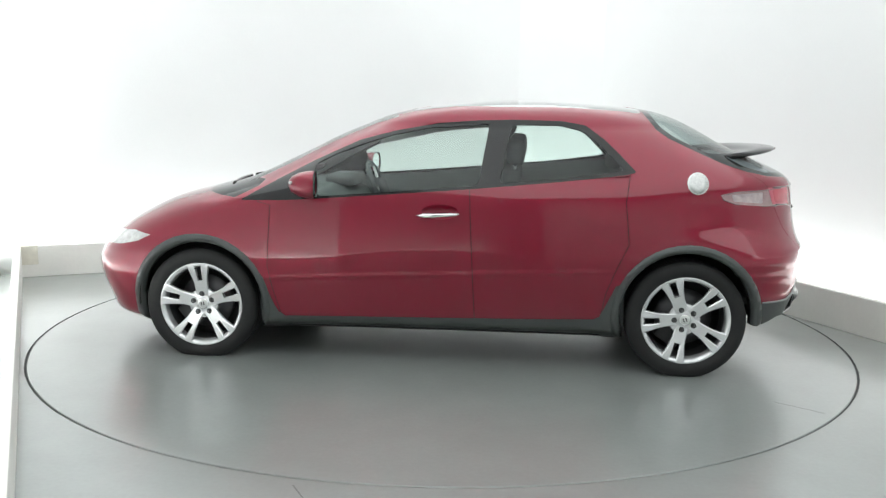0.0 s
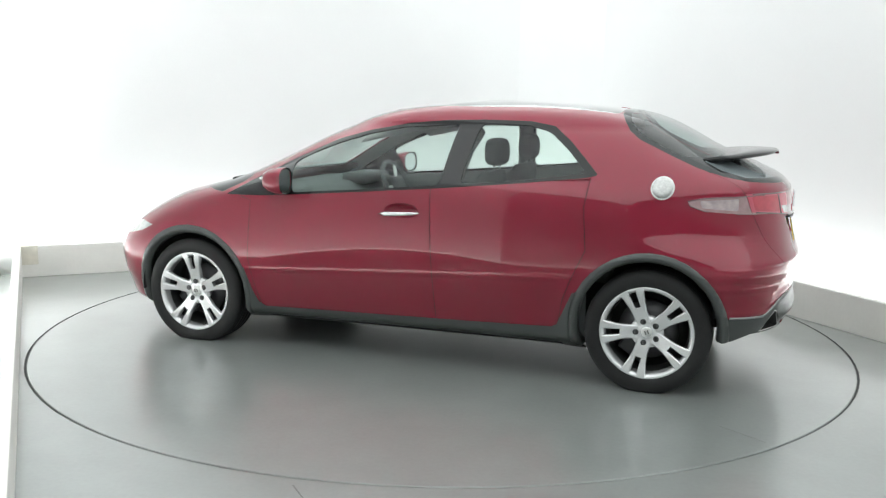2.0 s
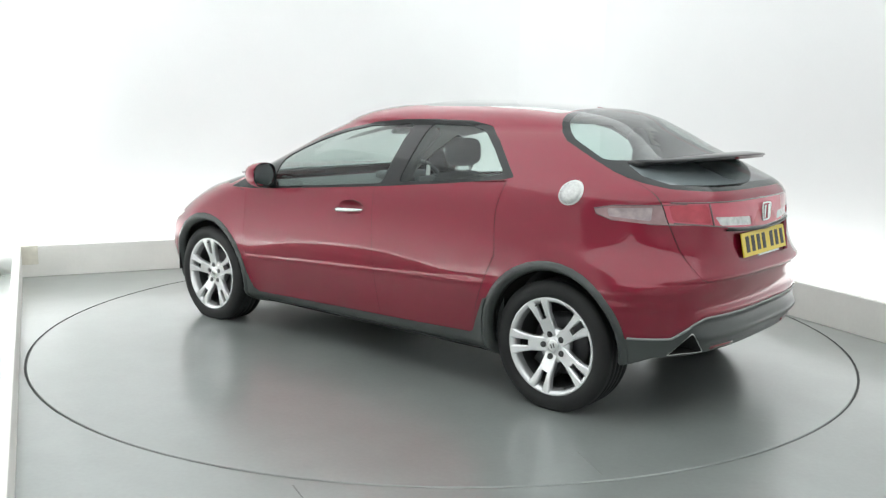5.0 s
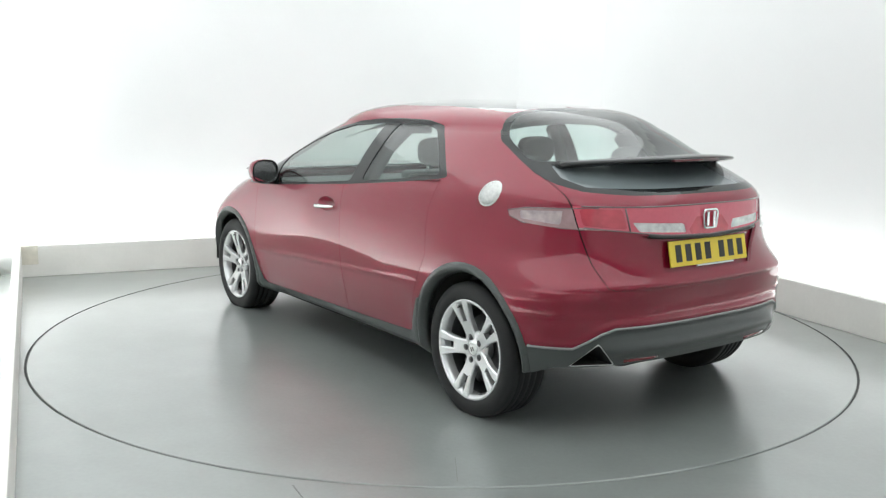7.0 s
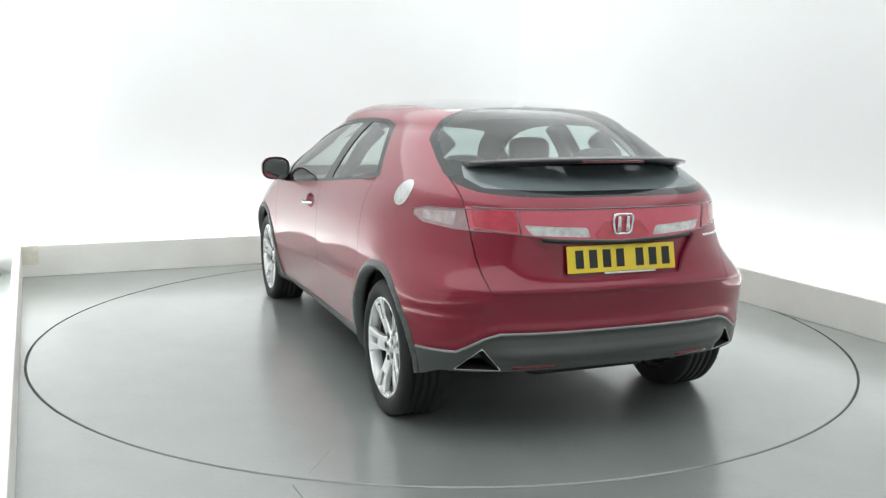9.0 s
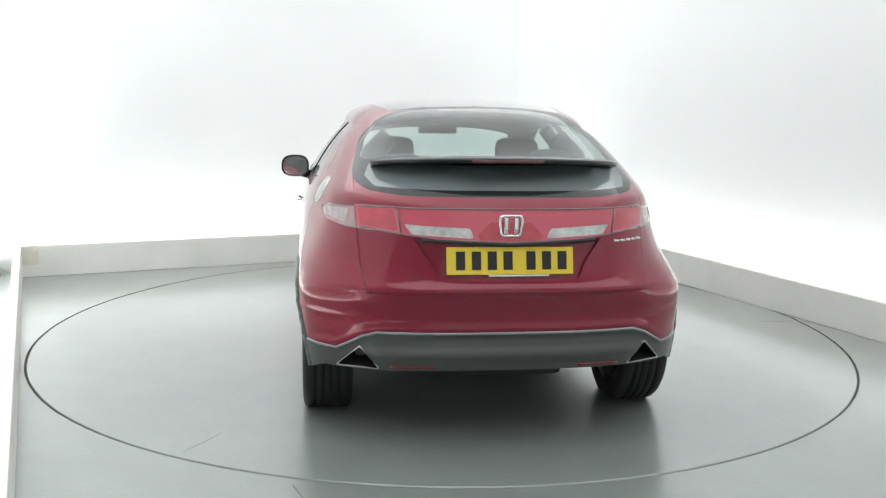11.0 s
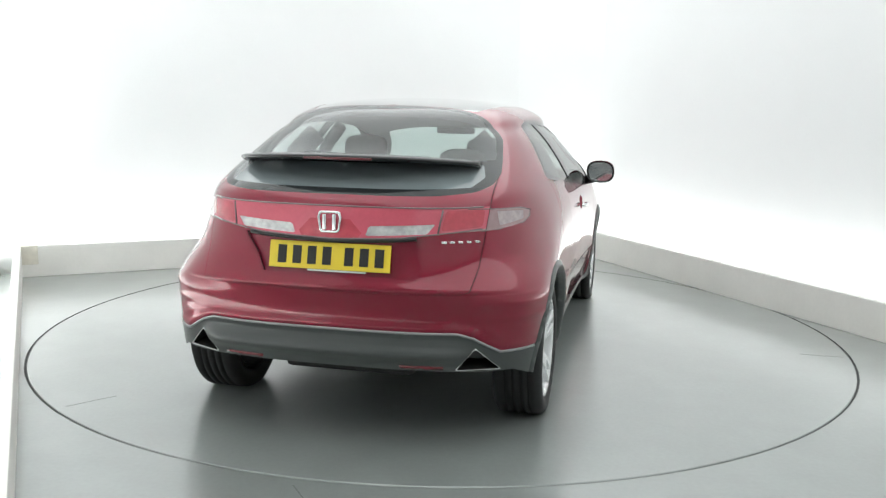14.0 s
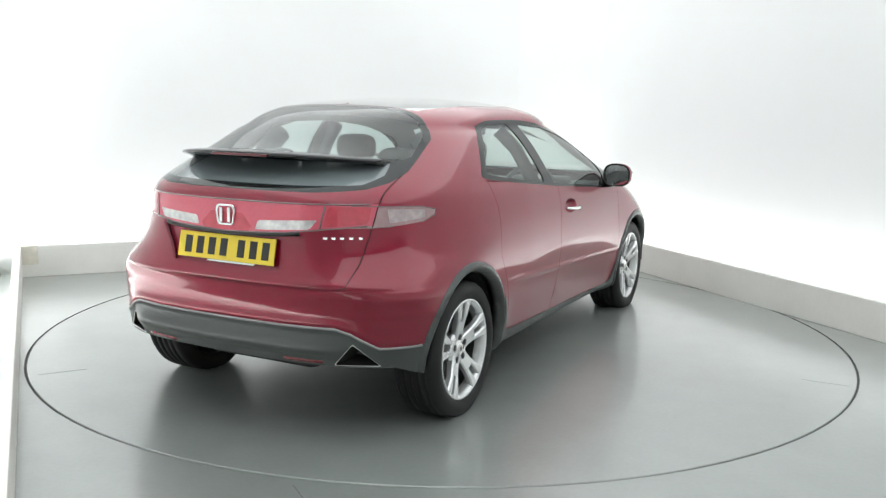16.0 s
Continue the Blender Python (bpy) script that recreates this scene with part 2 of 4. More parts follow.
    for i, (a, b, face) in enumerate(((booth(U0 + 0.05, V1 + 0.16, 0.08), booth(U1 - 0.05, V1 + 0.16, 0.08), 0), (booth(U1 + 0.16, V1 - 0.05, 0.08), booth(U1 + 0.16, -4.9, 0.08), 0), (booth(U0 - 0.16, V1 - 0.05, 0.08), booth(U0 - 0.16, -4.9, 0.08), 0))):
        lamp = bpy.data.lights.new("strip_lamp", "AREA")
        lamp.shape, lamp.size, lamp.size_y, lamp.energy = "RECTANGLE", (b - a).length, 0.12, TROUGH * (b - a).length / 5 * (1.7 if i == 2 else 1.0)
        lamp.color = (0.97, 1.0, 0.995)
        ob = new("strip_lamp", lamp)
        d = b - a
        ob.matrix_world = Matrix.Translation((a + b) / 2) @ pose(0, 0, 0, 0, 0, math.degrees(math.atan2(d.y, d.x))) @ pose(0, 0, 0, 180)


build_booth()


# ---------------------------------------------------------------- turntable
def build_turntable():
    R = 2.421
    table = tagged(new("turntable"), "round grey-green painted turntable disc set in the floor", "turntable")
    bm = bmesh.new()
    n = 160
    c = bm.verts.new((0, 0, 0.001))
    rings = []
    for r, z in ((0.8, 0.001), (1.6, 0.001), (R - 0.004, 0.001), (R, -0.003), (R, -0.03)):
        rings.append([bm.verts.new((r * math.cos(2 * math.pi * i / n), r * math.sin(2 * math.pi * i / n), z)) for i in range(n)])
    for i in range(n):
        bm.faces.new((c, rings[0][i], rings[0][(i + 1) % n]))
        for p, q in zip(rings, rings[1:]):
            bm.faces.new((p[i], q[i], q[(i + 1) % n], p[(i + 1) % n]))
    part("disc", bm, FLOOR, table, smooth=False)
    # faint cuts in the paint
    for a, r0, r1 in ((145.8, 2.13, 2.37), (269.9, 2.15, 2.39)):
        bm = boxed((r0, -0.0014, 0.001), (r1, 0.0014, 0.0018), m=pose(0, 0, 0, 0, 0, a))
        part("scratch", bm, material("scratch", (0.20, 0.21, 0.20), 0.5), table, smooth=False)
    return table


TABLE = build_turntable()


# ---------------------------------------------------------------- car body surface
Z_ROOF, Z_DOME = 1.446, 1.30


def pchip(xs, ys):
    """A monotone cubic through a few stations."""
    xs, ys = np.array(xs, float), np.array(ys, float)
    h = np.diff(xs)
    d = np.diff(ys) / h
    s = np.zeros(len(xs))
    for i in range(1, len(xs) - 1):
        if d[i - 1] * d[i] > 0:
            w1, w2 = 2 * h[i] + h[i - 1], h[i] + 2 * h[i - 1]
            s[i] = (w1 + w2) / (w1 / d[i - 1] + w2 / d[i])
    s[0], s[-1] = d[0], d[-1]

    def f(x):
        i = min(max(int(np.searchsorted(xs, x)) - 1, 0), len(h) - 1)
        t = (x - xs[i]) / h[i]
        return float((1 + 2 * t) * (1 - t) ** 2 * ys[i] + t * (1 - t) ** 2 * h[i] * s[i] + t * t * (3 - 2 * t) * ys[i + 1] + t * t * (t - 1) * h[i] * s[i + 1])

    return f


def level(z):
    """Height along the section, even over the dome of the roof."""
    if z <= Z_DOME:
        return z
    return Z_DOME + 0.20 * 2 / math.pi * math.asin(min(1, (z - Z_DOME) / (Z_ROOF - Z_DOME)))


def height(k):
    if k <= Z_DOME:
        return k
    return Z_DOME + (Z_ROOF - Z_DOME) * math.sin((k - Z_DOME) / 0.20 * math.pi / 2)


def profile(*pairs):
    return pchip([level(z) for z, _ in pairs], [v for _, v in pairs])


NOSE = profile((0.15, 1.98), (0.22, 2.04), (0.30, 2.07), (0.42, 2.115), (0.50, 2.125), (0.57, 2.09), (0.64, 2.02), (0.735, 1.895), (0.82, 1.735), (0.875, 1.60),
               (0.92, 1.41), (0.96, 1.245), (1.00, 1.125), (1.08, 0.95), (1.155, 0.797), (1.23, 0.65), (1.293, 0.50), (1.342, 0.38), (1.379, 0.25), (1.401, 0.13), (1.415, -0.02), (1.446, -0.38))
TAIL = profile((0.15, -1.77), (0.22, -1.90), (0.30, -1.965), (0.40, -1.982), (0.50, -1.993), (0.53, -1.992), (0.56, -1.993), (0.60, -1.999), (0.640, -2.008), (0.649, -2.012), (0.655, -2.019), (0.664, -2.020), (0.69, -2.007), (0.72, -1.996), (0.77, -1.986), (0.85, -1.976), (0.93, -1.969),
               (1.00, -1.955), (1.035, -1.925), (1.10, -1.80), (1.14, -1.71), (1.206, -1.562), (1.304, -1.386), (1.374, -1.213), (1.405, -1.05), (1.423, -0.87), (1.434, -0.68), (1.446, -0.38))
WIDE = profile((0.15, 0.69), (0.19, 0.76), (0.215, 0.815), (0.235, 0.840), (0.255, 0.849), (0.30, 0.856), (0.40, 0.868), (0.50, 0.875), (0.58, 0.876), (0.68, 0.872), (0.78, 0.866), (0.86, 0.858), (0.93, 0.843), (0.99, 0.822), (1.06, 0.785), (1.14, 0.738), (1.22, 0.682), (1.30, 0.614))
FRONT_AT = profile((0.15, 1.35), (0.60, 1.35), (0.80, 1.02), (0.95, 0.55), (1.10, 0.15), (1.30, -0.20), (1.446, -0.38))
REAR_AT = profile((0.15, -1.45), (0.60, -1.45), (0.68, -1.28), (0.80, -0.85), (0.95, -0.60), (1.30, -0.55), (1.446, -0.38))
FRONT_P = profile((0.15, 2.6), (0.60, 2.8), (0.85, 3.1), (1.00, 3.8), (1.30, 3.8), (1.446, 2.4))
REAR_P = profile((0.15, 2.9), (0.62, 2.95), (0.90, 3.1), (1.05, 3.35), (1.20, 3.3), (1.446, 2.4))


def skin(k, s):
    """The body's surface: k the level, s from 0 at the nose over 1 and 2 along the side to 3 at the tail."""
    z = height(k)
    if k <= Z_DOME:
        w = WIDE(k)
    else:
        r = (z - Z_DOME) / (Z_ROOF - Z_DOME)
        w = WIDE(Z_DOME) * max(0.0, 1 - r ** 2.6) ** (1 / 2.6)
    xf, xr, a, b = NOSE(k), TAIL(k), FRONT_AT(k), REAR_AT(k)
    if s <= 1:
        t, p = s * math.pi / 2, FRONT_P(k)
        x, y = a + (xf - a) * abs(math.cos(t)) ** (2 / p), w * math.sin(t) ** (2 / p)
        if s == 0:
            y = 0.0
        if s == 1:
            x = a
    elif s <= 2:
        x, y = a + (b - a) * (s - 1), w
    else:
        t, p = (s - 2) * math.pi / 2, REAR_P(k)
        x, y = b + (xr - b) * math.sin(t) ** (2 / p), w * abs(math.cos(t)) ** (2 / p)
        if s == 3:
            y = 0.0
    # the body draws in towards the tail
    y *= 1 - 0.017 * min(1.0, max(0.0, (-0.6 - x) / 0.8))
    y *= 1 - 0.05 * min(1.0, max(0.0, (z - 1.27) / 0.10)) * min(1.0, max(0.0, (0.1 - x) / 1.0))
    # haunches over the wheels and the rib along the doors
    for wx, amount in ((1.3, 0.010), (-1.3, 0.010)):
        y += amount * math.exp(-((x - wx) / 0.36) ** 2 - ((z - 0.62) / 0.16) ** 2) * min(1, y / 0.5)
    if s > 2:
        # ledge of the bumper under the tailgate, carried round the corner
        y += 0.006 * min(1.0, max(0.0, (-1.60 - x) / 0.14)) * min(1.0, max(0.0, (0.656 - z) / 0.014)) * math.exp(-(max(0.0, 0.642 - z) / 0.07) ** 2) * min(1, y / 0.5)
        # ridge of the rear bumper over the grey skirt, and the crease round its corner
        lip = float(np.interp(y, [0.0, 0.54, 0.60, 0.70, 0.9], [0.482, 0.482, 0.462, 0.402, 0.402]))
        x -= 0.007 * math.exp(-((z - lip - 0.022) / 0.016) ** 2)
        belly = min(1.0, max(0.0, (0.62 - y) / 0.10))
        x -= belly * (0.028 * math.exp(-((z - 0.395) / 0.030) ** 2) - 0.008 * math.exp(-((z - 0.462) / 0.012) ** 2))
        if z < 0.62:
            y += 0.004 * math.exp(-((z - 0.545) / 0.013) ** 2) * min(1, max(0, (y - 0.5) / 0.2))
    rib = 0.515 - 0.046 * x
    if -1.0 < x < 0.98 and z < 0.9:
        # the doors turn under below a long arched line
        fade = min(1.0, (1.0 - abs(x)) / 0.15)
        y += 0.0045 * math.exp(-((z - rib) / 0.009) ** 2) * fade
        turn = 0.655 - 0.16 * abs((x + 0.02) / 0.95) ** 2.2
        if z < turn:
            y -= 0.092 * (math.hypot(turn - z, 0.012) - 0.012) * fade * fade
    return Vector((x, max(y, 0.0), z))


def build_skin():
    ks = [0.172 + 0.0114 * i for i in range(20)] + [0.40 + 0.011 * i for i in range(22)] + [0.636, 0.640, 0.644, 0.648, 0.652, 0.658, 0.664, 0.675, 0.687, 0.698] + [0.71 + 0.0219 * i for i in range(27)] + [1.30 + 0.20 * i / 16 for i in range(17)]
    ks = sorted(set(round(k, 5) for k in ks))
    ss = [(i / 34) ** 1.0 for i in range(34)] + [1 + i / 56 for i in range(56)] + [2 + i / 40 for i in range(41)]
    bm = bmesh.new()
    rows = []
    for k in ks[:-1]:
        rows.append([bm.verts.new(skin(k, s)) for s in ss])
    for p, q in zip(rows, rows[1:]):
        for i in range(len(ss) - 1):
            bm.faces.new((p[i], p[i + 1], q[i + 1], q[i]))
    top = bm.verts.new(skin(ks[-1], 1.5))
    for i in range(len(ss) - 1):
        bm.faces.new((rows[-1][i], rows[-1][i + 1], top))
    bmesh.ops.remove_doubles(bm, verts=bm.verts, dist=1e-5)
    bmesh.ops.recalc_face_normals(bm, faces=bm.faces)
    if sum(f.normal.y * f.calc_area() for f in bm.faces) < 0:
        bmesh.ops.reverse_faces(bm, faces=bm.faces)
    return bm


def cut(bm, outline, axes, wanted, closed=True):
    """Cut the skin along an outline drawn in two axes (0, 2 from the side, 1, 2 from behind)."""
    a, b = axes
    away = ({0, 1, 2} - {a, b}).pop()
    n = len(outline)
    lo = [min(p[i] for p in outline) - 0.01 for i in (0, 1)]
    hi = [max(p[i] for p in outline) + 0.01 for i in (0, 1)]

    def overlaps(f, l, h):
        us = [v.co[a] for v in f.verts]
        if min(us) > h[0] or max(us) < l[0]:
            return False
        ws = [v.co[b] for v in f.verts]
        return not (min(ws) > h[1] or max(ws) < l[1])

    faces = {f for f in bm.faces if wanted(f) and overlaps(f, lo, hi)}
    for i in range(n if closed else n - 1):
        p, q = outline[i], outline[(i + 1) % n]
        l = [min(p[j], q[j]) - 1e-4 for j in (0, 1)]
        h = [max(p[j], q[j]) + 1e-4 for j in (0, 1)]
        near = [f for f in faces if f.is_valid and overlaps(f, l, h)]
        if not near:
            continue
        co, no = [0, 0, 0], [0, 0, 0]
        co[a], co[b] = p
        no[a], no[b] = q[1] - p[1], p[0] - q[0]
        if abs(no[a]) + abs(no[b]) < 1e-9:
            continue
        geom = list({e for f in near for e in f.edges}) + near + list({v for f in near for v in f.verts})
        r = bmesh.ops.bisect_plane(bm, geom=geom, plane_co=co, plane_no=no, dist=2e-5)
        faces |= {g for g in r["geom"] if isinstance(g, bmesh.types.BMFace)}
        faces = {f for f in faces if f.is_valid}


def inside(p, outline):
    x, y = p
    hit = False
    j = len(outline) - 1
    for i in range(len(outline)):
        (xi, yi), (xj, yj) = outline[i], outline[j]
        if (yi > y) != (yj > y) and x < (xj - xi) * (y - yi) / (yj - yi) + xi:
            hit = not hit
        j = i
    return hit


def rounded(outline, r, n=4):
    """The outline with its corners rounded."""
    out = []
    m = len(outline)
    for i in range(m):
        p, c, q = (Vector(outline[(i + k) % m]) for k in (-1, 0, 1))
        d0, d1 = (p - c), (q - c)
        if d0.angle(d1) > 2.75:
            out.append(tuple(c))
            continue
        k0, k1 = min(r, d0.length * 0.45), min(r, d1.length * 0.45)
        a, b = c + d0.normalized() * k0, c + d1.normalized() * k1
        for t in (j / n for j in range(n + 1)):
            out.append(tuple(a * (1 - t) ** 2 + c * 2 * t * (1 - t) + b * t * t))
    return out


def strip(line, w):
    """A narrow outline along a line."""
    pts = [Vector(p) for p in line]
    a, b = [], []
    for i, p in enumerate(pts):
        d = (pts[min(i + 1, len(pts) - 1)] - pts[max(i - 1, 0)]).normalized()
        n = Vector((-d.y, d.x)) * w / 2
        a.append(tuple(p + n)), b.append(tuple(p - n))
    return a + b[::-1]


def ring_of(x, z, r, a0=0, a1=360, n=40):
    return [(x + r * math.cos(radians(a0 + (a1 - a0) * i / n)), z + r * math.sin(radians(a0 + (a1 - a0) * i / n))) for i in range(n + 1 if a1 - a0 < 360 else n)]


WHEEL_X, WHEEL_Y, WHEEL_Z = 1.3175, 0.747, 0.315
NOSE_DOWN = 0.45            # the car sits a little nose-heavy on its springs
RIDE = -0.006
HUB_FRONT, HUB_REAR = 0.307, 0.299
ARCH_R, TRIM_R = 0.347, 0.393

# outlines from the side (x forward, z up)
DLO = [(1.085, 0.893), (0.89, 1.003), (0.70, 1.105), (0.455, 1.218), (0.27, 1.268), (0.025, 1.313), (-0.19, 1.330), (-0.40, 1.335), (-0.645, 1.331), (-0.775, 1.308), (-0.875, 1.235), (-0.955, 1.158), (-1.04, 1.070), (-0.98, 1.056), (-0.64, 1.018), (-0.20, 0.976), (0.25, 0.940), (0.67, 0.908), (0.85, 0.897)]
GLASS_F = [(0.655, 0.922), (0.69, 1.088), (0.57, 1.148), (0.44, 1.198), (0.265, 1.251), (0.06, 1.291), (-0.255, 1.307), (-0.210, 0.993), (0.25, 0.953)]
GLASS_R = [(-0.375, 1.311), (-0.64, 1.305), (-0.758, 1.283), (-0.868, 1.194), (-0.980, 1.080), (-0.64, 1.033), (-0.320, 1.003)]
HATCH = [(-1.085, 1.46), (-1.098, 1.372), (-1.155, 1.29), (-1.215, 1.245), (-1.37, 1.173), (-1.505, 1.114), (-1.63, 1.074), (-1.75, 1.049), (-1.88, 1.036), (-2.2, 1.026), (-2.2, 1.46)]
HATCH_UP = [(-1.125, 1.46), (-1.132, 1.366), (-1.185, 1.298), (-1.245, 1.254), (-1.375, 1.190), (-1.43, 1.164), (-2.2, 1.164), (-2.2, 1.46)]
HATCH_LOW = [(-1.52, 1.152), (-1.62, 1.100), (-1.74, 1.066), (-2.2, 1.044), (-2.2, 1.152)]
LAMP_OUT = [(-1.478, 0.958), (-1.492, 0.934), (-1.56, 0.910), (-1.72, 0.896), (-2.0, 0.888), (-2.0, 0.985), (-1.70, 0.979), (-1.56, 0.974)]
LAMP_IN = [(-1.535, 0.960), (-1.548, 0.926), (-1.715, 0.910), (-1.715, 0.970)]
SCREEN = [(1.40, 0.950), (1.06, 0.985), (0.955, 1.034), (0.695, 1.170), (0.545, 1.243), (0.395, 1.305), (0.26, 1.344), (0.42, 1.46), (2.0, 1.46), (2.0, 0.955)]
COWL = [(1.50, 0.935), (1.12, 0.905), (1.00, 0.965), (0.97, 1.00), (2.0, 1.00), (2.0, 0.935)]
BONNET = [(1.11, 0.905), (1.35, 0.850), (1.60, 0.765), (1.80, 0.715), (2.3, 0.575), (2.3, 0.935), (1.5, 0.935)]
HEADLIGHT = [(1.60, 0.690), (1.68, 0.652), (1.80, 0.625), (2.08, 0.595), (2.08, 0.625), (1.85, 0.690), (1.72, 0.705)]
BUMPER_F = [(1.66, 0.650), (1.80, 0.615), (2.08, 0.585), (2.3, 0.585), (2.3, 0.0), (1.5, 0.0), (1.5, 0.5)]
SCOOP = (-0.012, 0.852, 0.098, 0.040)
TUCK_R = [(-1.5, 0.275), (-1.65, 0.275), (-1.72, 0.290), (-1.80, 0.322), (-2.3, 0.333), (-2.3, 0.0), (-1.5, 0.0)]
TUCK_F = [(1.5, 0.175), (1.75, 0.178), (1.95, 0.19), (2.3, 0.21), (2.3, 0.0), (1.5, 0.0)]
SILL = [(1.02, 0.52), (0.955, 0.48), (0.915, 0.36), (0.88, 0.28), (0.845, 0.255), (0.24, 0.264), (-0.37, 0.276), (-0.835, 0.290), (-0.865, 0.305), (-0.90, 0.38), (-0.945, 0.48), (-1.05, 0.52), (-1.05, 0.0), (1.02, 0.0)]
DOOR_F = [(0.985, 0.889), (0.912, 0.87), (0.928, 0.54), (0.905, 0.42), (0.862, 0.253)]
DOOR_B = [(-0.166, 0.975), (-0.185, 0.62), (-0.200, 0.272)]
DOOR_C = [(-1.005, 1.056), (-0.985, 0.92), (-1.005, 0.70), (-0.94, 0.56), (-0.895, 0.44), (-0.87, 0.30)]
ROOF_GLASS = [(0.20, 0.0), (0.20, 0.44), (-0.30, 0.49), (-0.80, 0.47), (-1.085, 0.42), (-1.085, 0.0)]
# outlines from behind (y to the car's left, z up)
TAILGATE = [(0.62, 1.12), (0.625, 1.0), (0.616, 0.907), (0.602, 0.744), (0.582, 0.662), (0.55, 0.650), (0.0, 0.652)]
BAND = [(-0.1, 0.989), (0.40, 0.991), (0.622, 0.992), (0.616, 0.903), (0.42, 0.884), (0.30, 0.870), (-0.1, 0.857)]
LENS_R = [(0.606, 0.981), (0.468, 0.981), (0.452, 0.897), (0.60, 0.911)]
LENS_W = [(0.430, 0.926), (0.165, 0.914), (0.150, 0.873), (0.400, 0.886)]
LENS_C = [(-0.1, 0.938), (0.085, 0.938), (0.135, 0.885), (0.122, 0.864), (-0.1, 0.860)]
RECESS = [(0.395, 0.868), (0.325, 0.780), (0.29, 0.712), (-0.1, 0.712), (-0.1, 0.850)]
SKIRT = [(-0.1, 0.482), (0.54, 0.482), (0.60, 0.462), (0.70, 0.402), (1.2, 0.402), (1.2, 0.0), (-0.1, 0.0)]
SKIRT_LIP = [(0.0, 0.486), (0.54, 0.486), (0.60, 0.466), (0.70, 0.406), (0.86, 0.406)]
PIPE = [(0.704, 0.328), (0.606, 0.426), (0.524, 0.328)]


def build_body(car):
    bm = build_skin()
    side = lambda f: f.normal.y > 0.12
    anyf = lambda f: True
    back = lambda f: f.calc_center_median().x < -1.45 and f.normal.x < -0.08
    fr_half = lambda f: f.calc_center_median().x > 0.2
    rear_x = lambda f: f.calc_center_median().x < -1.0
    dlo, gf, gr = rounded(DLO, 0.02), rounded(GLASS_F, 0.03), rounded(GLASS_R, 0.04)
    holes = [ring_of(wx, WHEEL_Z, ARCH_R) for wx in (WHEEL_X, -WHEEL_X)]
    trims = [ring_of(wx, WHEEL_Z, TRIM_R) for wx in (WHEEL_X, -WHEEL_X)]
    low = lambda f: f.normal.y > 0.12 and f.calc_center_median().z < 0.8
    door_gaps = [strip(l, 0.004) for l in (DOOR_F, DOOR_B, DOOR_C)]
    gate_gap = strip(TAILGATE, 0.004)
    mids = [ring_of(wx, WHEEL_Z, r) for wx in (WHEEL_X, -WHEEL_X) for r in (ARCH_R + 0.010, ARCH_R + 0.022)]
    for o in holes + trims + mids:
        cut(bm, o, (0, 2), low)
    for k in (1.0, 0.8, 0.5):
        cut(bm, [(SCOOP[0] + k * SCOOP[2] * math.cos(t), SCOOP[1] + k * SCOOP[3] * math.sin(t)) for t in (2 * math.pi * i / 28 for i in range(28))], (0, 2), side)
    for o in (dlo, gf, gr):
        cut(bm, o, (0, 2), side)
    for o in door_gaps:
        cut(bm, o, (0, 2), side)
    cut(bm, SILL, (0, 2), low)
    cut(bm, TUCK_R, (0, 2), anyf)
    cut(bm, TUCK_F, (0, 2), anyf)
    for o in (HATCH, rounded(HATCH_UP, 0.05), rounded(HATCH_LOW, 0.03)):
        cut(bm, o, (0, 2), rear_x)
    for o in (LAMP_OUT, rounded(LAMP_IN, 0.012)):
        cut(bm, o, (0, 2), lambda f: f.calc_center_median().x < -1.3 and f.normal.y > 0.2)
    for o in (SCREEN, COWL, BONNET, HEADLIGHT, BUMPER_F):
        cut(bm, o, (0, 2), fr_half)
    for o in (gate_gap, BAND, rounded(LENS_R, 0.015), rounded(LENS_W, 0.012), LENS_C, RECESS, SKIRT, PIPE):
        cut(bm, o, (1, 2), back)
    roof_glass = rounded(ROOF_GLASS, 0.06)
    cut(bm, roof_glass, (0, 1), lambda f: f.normal.z > 0.5 and f.calc_center_median().z > 1.3)
    bmesh.ops.remove_doubles(bm, verts=bm.verts, dist=2e-5)
    bm.normal_update()
    hup, hlow, lr, lw = rounded(HATCH_UP, 0.05), rounded(HATCH_LOW, 0.03), rounded(LENS_R, 0.015), rounded(LENS_W, 0.012)

    def region(f):
        c = f.calc_center_median()
        xz, yz = (c.x, c.z), (c.y, c.z)
        n = f.normal
        if n.y > 0.12 and c.z < 0.8:
            if any(inside(xz, o) for o in holes):
                return None
            if any(inside(xz, o) for o in trims) and c.z > 0.18:
                return "arch_f" if c.x > 0 else "arch_r"
            if inside(xz, SILL):
                return "sill"
        if n.y > 0.12 and inside(xz, dlo):
            if inside(xz, gf):
                return "glass_f"
            if inside(xz, gr):
                return "glass_r"
            return "surround"
        if c.x < -1.0 and inside(xz, HATCH):
            if inside(xz, hup):
                return "hatch_up"
            if inside(xz, hlow):
                return "hatch_low"
            return "hatch_frame"
        if c.x < -1.45 and n.x < -0.08:
            if inside(yz, PIPE):
                return None
            if inside(yz, SKIRT):
                return "skirt"
            if inside(yz, gate_gap):
                return "gap_gate"
            if inside(yz, BAND) and c.y < 0.622:
                return "lens_r" if inside(yz, lr) else "lens_w" if inside(yz, lw) else "lens_c" if inside(yz, LENS_C) else "band"
        if c.x < -1.3 and n.y > 0.2 and inside(xz, LAMP_OUT):
            return "lamp_in" if inside(xz, LAMP_IN) else "lamp_out"
        if n.y > 0.12:
            for i, o in enumerate(door_gaps):
                if inside(xz, o):
                    return "gap_%d" % i
